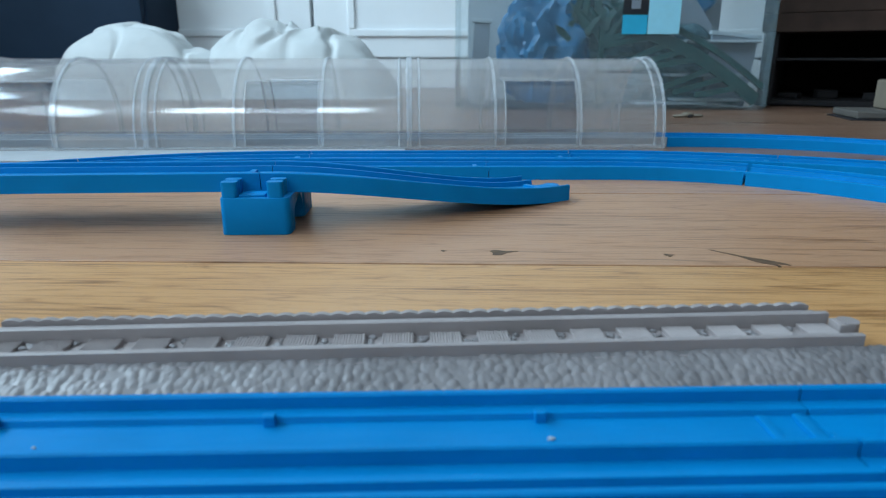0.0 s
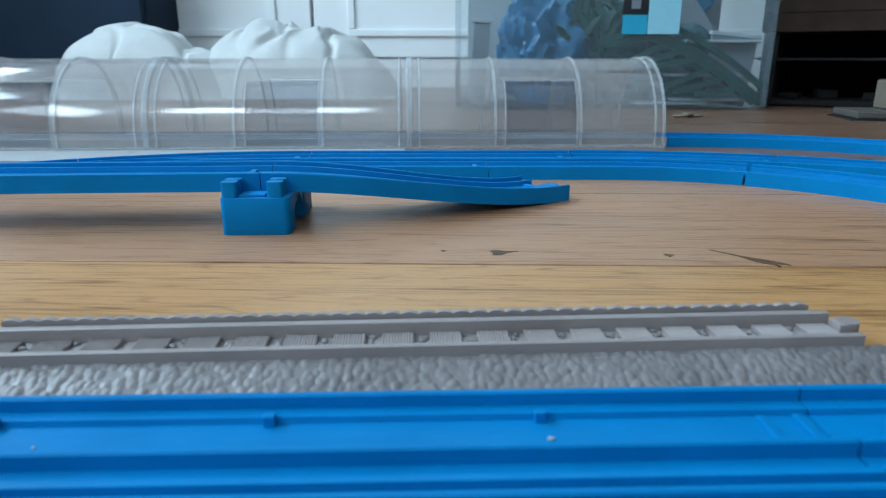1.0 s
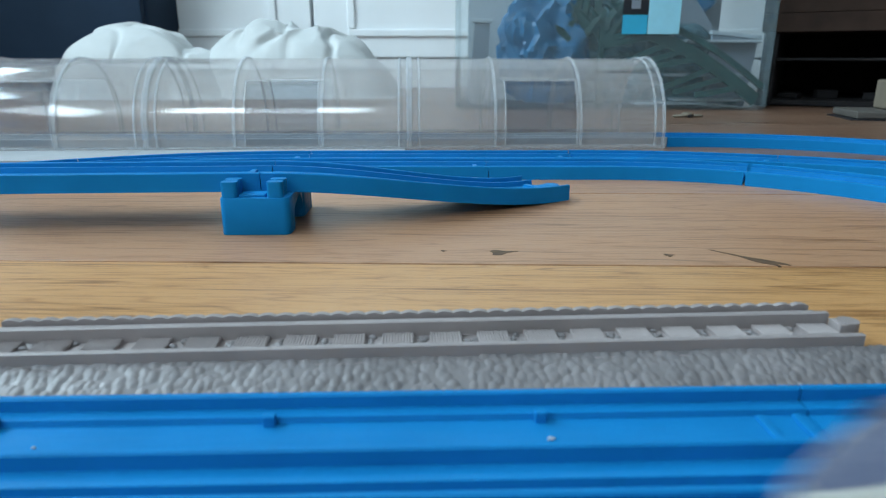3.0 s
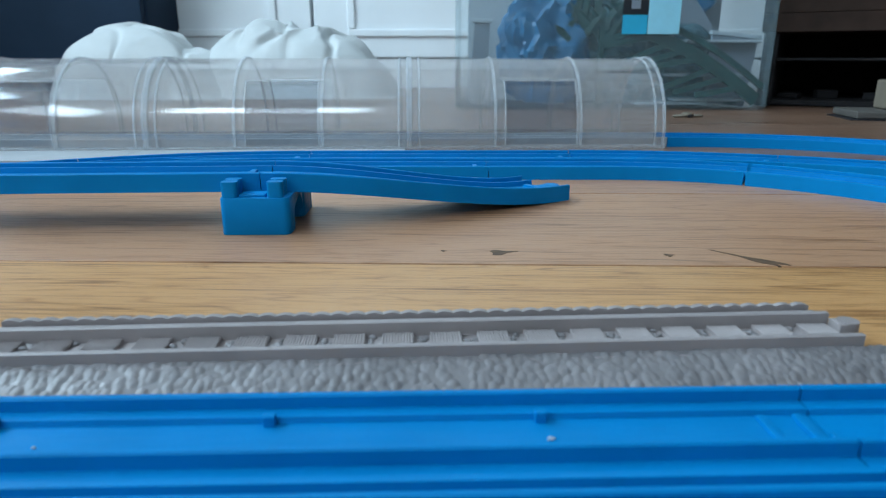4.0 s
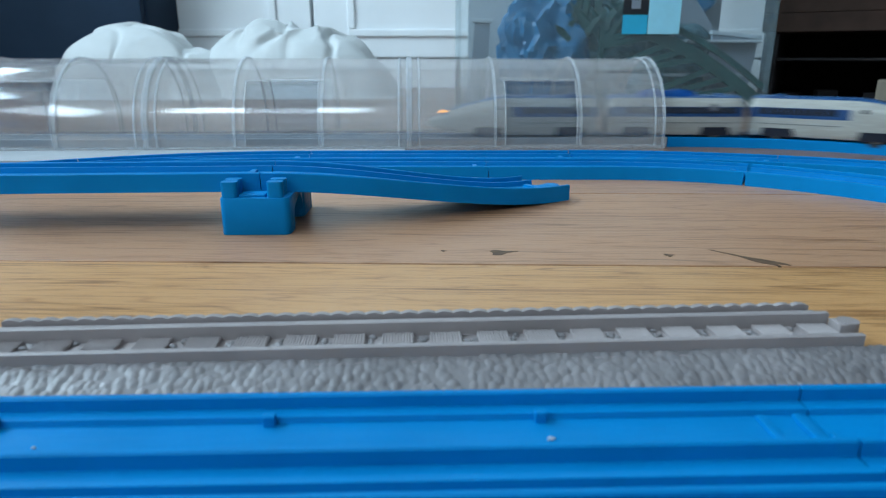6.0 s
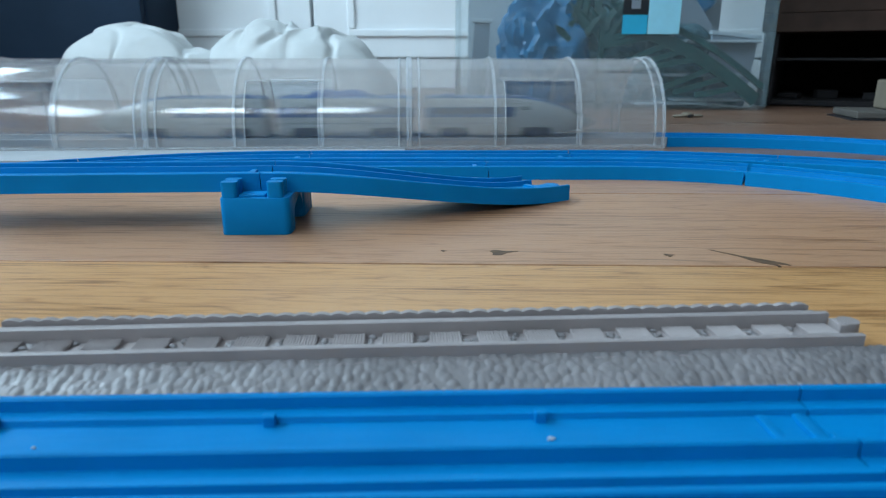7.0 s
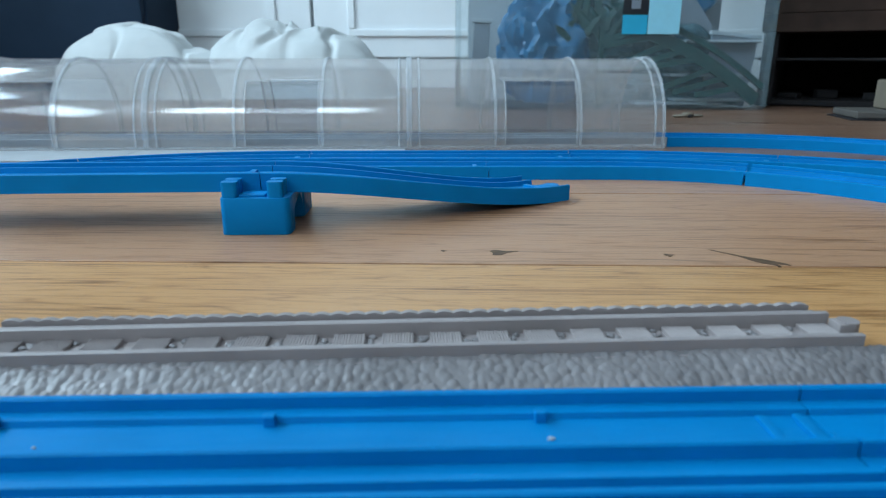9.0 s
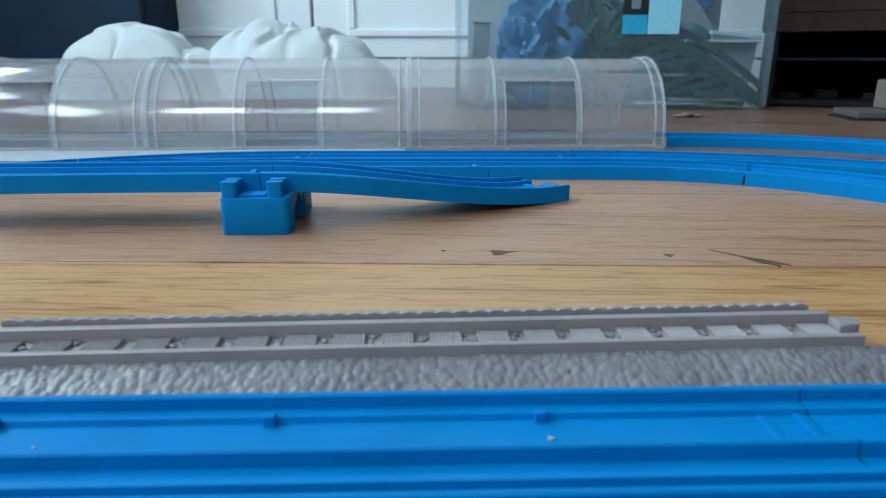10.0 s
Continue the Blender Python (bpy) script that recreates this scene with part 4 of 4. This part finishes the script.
def box_contents():
    rng = random.Random(21)
    # crumpled blue bag
    bm = bmesh.new()
    bmesh.ops.create_icosphere(bm, subdivisions=5, radius=1.0)
    for v in bm.verts:
        p = v.co.copy()
        k = 1 + 0.30 * noise.noise(p * 1.7) + 0.22 * (1 - 2 * abs(noise.noise(p * 3.1)))
        v.co = Vector((p.x * 0.062 * k, p.y * 0.045 * k, max(0.0, 0.085 + p.z * 0.080 * k)))
    ob = tagged(part("blue_bag", bm, TOY_BLUE, smooth=True, angle=25), "crumpled blue plastic bag inside the clear box", "bag")
    ob.matrix_basis = in_box(-0.085, 0.085, 0.006)
    bm = bmesh.new()
    bmesh.ops.create_icosphere(bm, subdivisions=4, radius=1.0)
    for v in bm.verts:
        p = v.co.copy()
        k = 1 + 0.35 * noise.noise(p * 2.0 + Vector((4, 2, 1)))
        v.co = Vector((p.x * 0.050 * k, p.y * 0.040 * k, max(0.0, 0.05 + p.z * 0.052 * k)))
    ob = tagged(part("blue_bag", bm, TOY_BLUE, smooth=True, angle=25), "crumpled blue plastic bag inside the clear box", "bag")
    ob.matrix_basis = in_box(0.150, 0.170, 0.130)
    # green lattice girder leaning across the box: a thick chord with rungs slanting down from it
    root = thing("lattice_girder", in_box(0.218, 0.018, 0.014, 0, -28, 180), "dark green toy lattice girder leaning inside the clear box", "toy girder")
    for z, th in ((0.0, 0.009), (0.020, 0.004)):
        bm = bmesh.new()
        sweep(bm, [(-0.004, -th), (0.004, -th), (0.004, th), (-0.004, th)], [(0.225 * k, 0, z + 0.012 * math.sin(math.pi * k), 0) for k in np.linspace(0, 1, 15)])
        part("chord", bm, TOY_GREEN, root)
    for i in range(8):
        k = (i + 1.2) / 9
        ln = 0.034 + 0.062 * math.sin(math.pi * k) ** 0.7
        bm = bmesh.new()
        box(bm, -0.0040, 0.0040, -0.002, 0.002, -ln, -0.004, 0, pose(0.225 * k, 0.003, 0.012 * math.sin(math.pi * k), 0, -52 + 6 * (i % 3), 0))
        part("rung", bm, TOY_GREEN, root)
    # moulded green hillside behind the girder
    bm = bmesh.new()
    nx, nz = 60, 40
    grid = []
    for j in range(nz + 1):
        row = []
        for i in range(nx + 1):
            u, v = i / nx, j / nz
            top = 0.20 - 0.12 * u + 0.020 * noise.noise(Vector((u * 6, 3, 0)))
            p = Vector((u * 7, v * 6, 2))
            row.append(bm.verts.new((u * 0.30, 0.02 * noise.noise(p) + 0.012 * noise.noise(p * 3) + 0.02 * v, v * top)))
        grid.append(row)
    for j in range(nz):
        for i in range(nx):
            bm.faces.new((grid[j][i], grid[j][i + 1], grid[j + 1][i + 1], grid[j + 1][i]))
    ob = part("toy_hillside", bm, TOY_TEAL, smooth=True, angle=40)
    sol = ob.modifiers.new("thick", "SOLIDIFY")
    sol.thickness = 0.003
    ob.matrix_basis = in_box(-0.085, 0.070, 0.006)
    tagged(ob, "moulded teal green toy hillside inside the clear box", "toy scenery")
    bm = bmesh.new()
    for i in range(26):
        a = rng.uniform(-60, 60)
        ln = rng.uniform(0.03, 0.07)
        m = pose(rng.uniform(-0.05, 0.05), rng.uniform(0, 0.03), rng.uniform(0.090, 0.130), 0, a, rng.uniform(-20, 20))
        vs = [bm.verts.new(m @ Vector(c)) for c in ((-0.004, 0, 0), (0.004, 0, 0), (0.0055, 0.001, ln * 0.6), (0, 0, ln), (-0.0055, 0.001, ln * 0.6))]
        bm.faces.new(vs)
    box(bm, -0.004, 0.004, 0.01, 0.018, 0.0, 0.14)
    ob = part("toy_tree", bm, TOY_GREEN)
    sol = ob.modifiers.new("thick", "SOLIDIFY")
    sol.thickness = 0.0012
    ob.matrix_basis = in_box(-0.010, 0.026, 0.004)
    tagged(ob, "dark green plastic toy tree inside the clear box", "toy tree")
    # grey and white building parts
    for x, y, z, w, h, ry, mm, lab in ((0.185, 0.060, 0.005, 0.035, 0.100, 6, TOY_GREY, "grey plastic toy panel inside the clear box"),
                                      (0.150, 0.090, 0.100, 0.030, 0.090, -38, TOY_GREY, "grey plastic toy panel inside the clear box"),
                                      (-0.195, 0.050, 0.005, 0.012, 0.120, 3, TOY_GREY, "slim grey plastic toy bar inside the clear box"),
                                      (-0.150, 0.150, 0.006, 0.060, 0.170, 0, TOY_WHITE, "white plastic toy panel inside the clear box"),
                                      (0.140, 0.195, 0.006, 0.078, 0.200, 0, TOY_GREY, "tall grey plastic toy panel inside the clear box")):
        root = thing("toy_house_side", in_box(x, y, z, 0, ry, 0), lab, "toy part", "loose parts in the box")
        bm = bmesh.new()
        box(bm, -w, w, 0, 0.006, 0, h, 0.001)
        part("panel", bm, mm, root)
        bm = bmesh.new()
        box(bm, -w - 0.003, w + 0.003, -0.003, 0.009, h + 0.0002, h + 0.006, 0.001)
        part("rim", bm, TOY_WHITE, root)
    for x, z in ((0.170, 0.095), (0.150, 0.046), (0.100, 0.0045), (0.160, 0.0095)):
        bm = bmesh.new()
        box(bm, -0.055, 0.055, 0, 0.05, 0, 0.004, 0.001)
        ob = tagged(part("toy_strip", bm, TOY_WHITE), "white plastic toy strip inside the clear box", "toy part", "loose parts in the box")
        ob.matrix_basis = in_box(x, 0.035, z + 0.001, 0, 0, 0)


box_contents()


def build_dark_shelf():
    """Dark shelving unit standing at an angle, unseen upper part added to cut bounce."""
    root = thing("shelving_unit", pose(0.505, 1.075, 0, 0, 0, -30), "dark stained wooden shelving unit with open shadowy bays", "shelving unit")
    # height above the view is made up, to block light from the right wall
    W, D, Hh = 1.5, 0.34, 1.5
    bm = bmesh.new()
    box(bm, 0, W, D - 0.012, D, 0.0, Hh)
    part("back_panel", bm, DARK_WOOD, root)
    for x in (0.0, 0.30, 0.60, 0.90, 1.2, W - 0.022):
        bm = bmesh.new()
        box(bm, x, x + 0.022, 0.004, D - 0.013, 0.0, 0.0695 if 0.1 < x < 1.3 else 0.112, 0.001)
        part("upright", bm, DARK_WOOD, root)
    for z0, z1, mm in ((0.002, 0.010, DARK_WOOD), (0.070, 0.074, DARK_WOOD), (0.1125, 0.140, BROWN_WOOD), (0.1405, 0.20, BROWN_WOOD), (0.60, 0.64, BROWN_WOOD), (1.05, 1.09, BROWN_WOOD), (1.46, 1.50, BROWN_WOOD)):
        bm = bmesh.new()
        box(bm, -0.004, W + 0.004, -0.004 if z0 > 0.1 else 0.006, D - 0.0125, z0, z1, 0.0012)
        part("shelf_board", bm, mm, root)
    rng = random.Random(4)
    for i in range(10):
        x = 0.05 + i * 0.055 + rng.uniform(-0.01, 0.01)
        bm = bmesh.new()
        box(bm, -0.016, 0.016, -0.01, 0.01, 0, rng.uniform(0.008, 0.022), 0.002)
        ob = tagged(part("clutter_block", bm, DARK_WOOD), "small dark object on the bottom shelf", "clutter", "clutter on the bottom shelf")
        ob.matrix_basis = pose(0.505, 1.075, 0, 0, 0, -30) @ pose(x, 0.04 + rng.uniform(0, 0.05), 0.0102, 0, 0, rng.uniform(-30, 30))


build_dark_shelf()


def build_small_clutter():
    root = thing("card_box", pose(0.575, 0.835, 0, 0, 0, -12), "cream cardboard box lying on the floor beside the shelving", "cardboard box")
    bm = bmesh.new()
    box(bm, -0.012, 0.070, -0.01, 0.05, 0.011, 0.047, 0.002)
    part("carton", bm, CREAM, root)
    bm = bmesh.new()
    box(bm, -0.058, 0.058, -0.03, 0.055, 0.002, 0.0105, 0.0015)
    part("card_sheet", bm, rough_paint("grey_card", (0.10, 0.09, 0.08), 0.7, 0.1, 40), root)
    bm = bmesh.new()
    box(bm, -0.066, 0.07, -0.036, 0.05, 0.0, 0.0018, 0.0004)
    part("black_sheet", bm, BLACK, root)
    root = thing("paper_scrap", pose(0.318, 0.860, 0, 0, 0, 10), "crumpled scrap of pale paper on the floor", "paper scrap")
    bm = bmesh.new()
    for i, (x, h) in enumerate(((-0.012, 0.004), (0.0, 0.007), (0.013, 0.004))):
        bmesh.ops.create_icosphere(bm, subdivisions=2, radius=1.0, matrix=Matrix.Translation((x, 0, h * 0.5)) @ Matrix.Diagonal((0.009, 0.006, h * 0.5, 1)))
    part("crumple", bm, CREAM, root, smooth=True)
    bm = bmesh.new()
    box(bm, -0.003, 0.003, -0.008, -0.0062, 0.0, 0.004, 0.0006)
    part("dark_tip", bm, BLACK, root)


build_small_clutter()

# ---- toys ----
build_grey_track()
build_pier()
build_inner_tracks()
build_loop()
build_tunnel()
build_board()
build_crumbs()
car_front = train_car("white and blue toy bullet train front car with amber headlight", LEAD, True, False, True)
car_middle = train_car("white and blue toy bullet train middle car with raised roof", MID, False, True, False)
car_rear = train_car("white and blue toy bullet train rear car with pointed nose", LEAD, True, False, False)
motions()
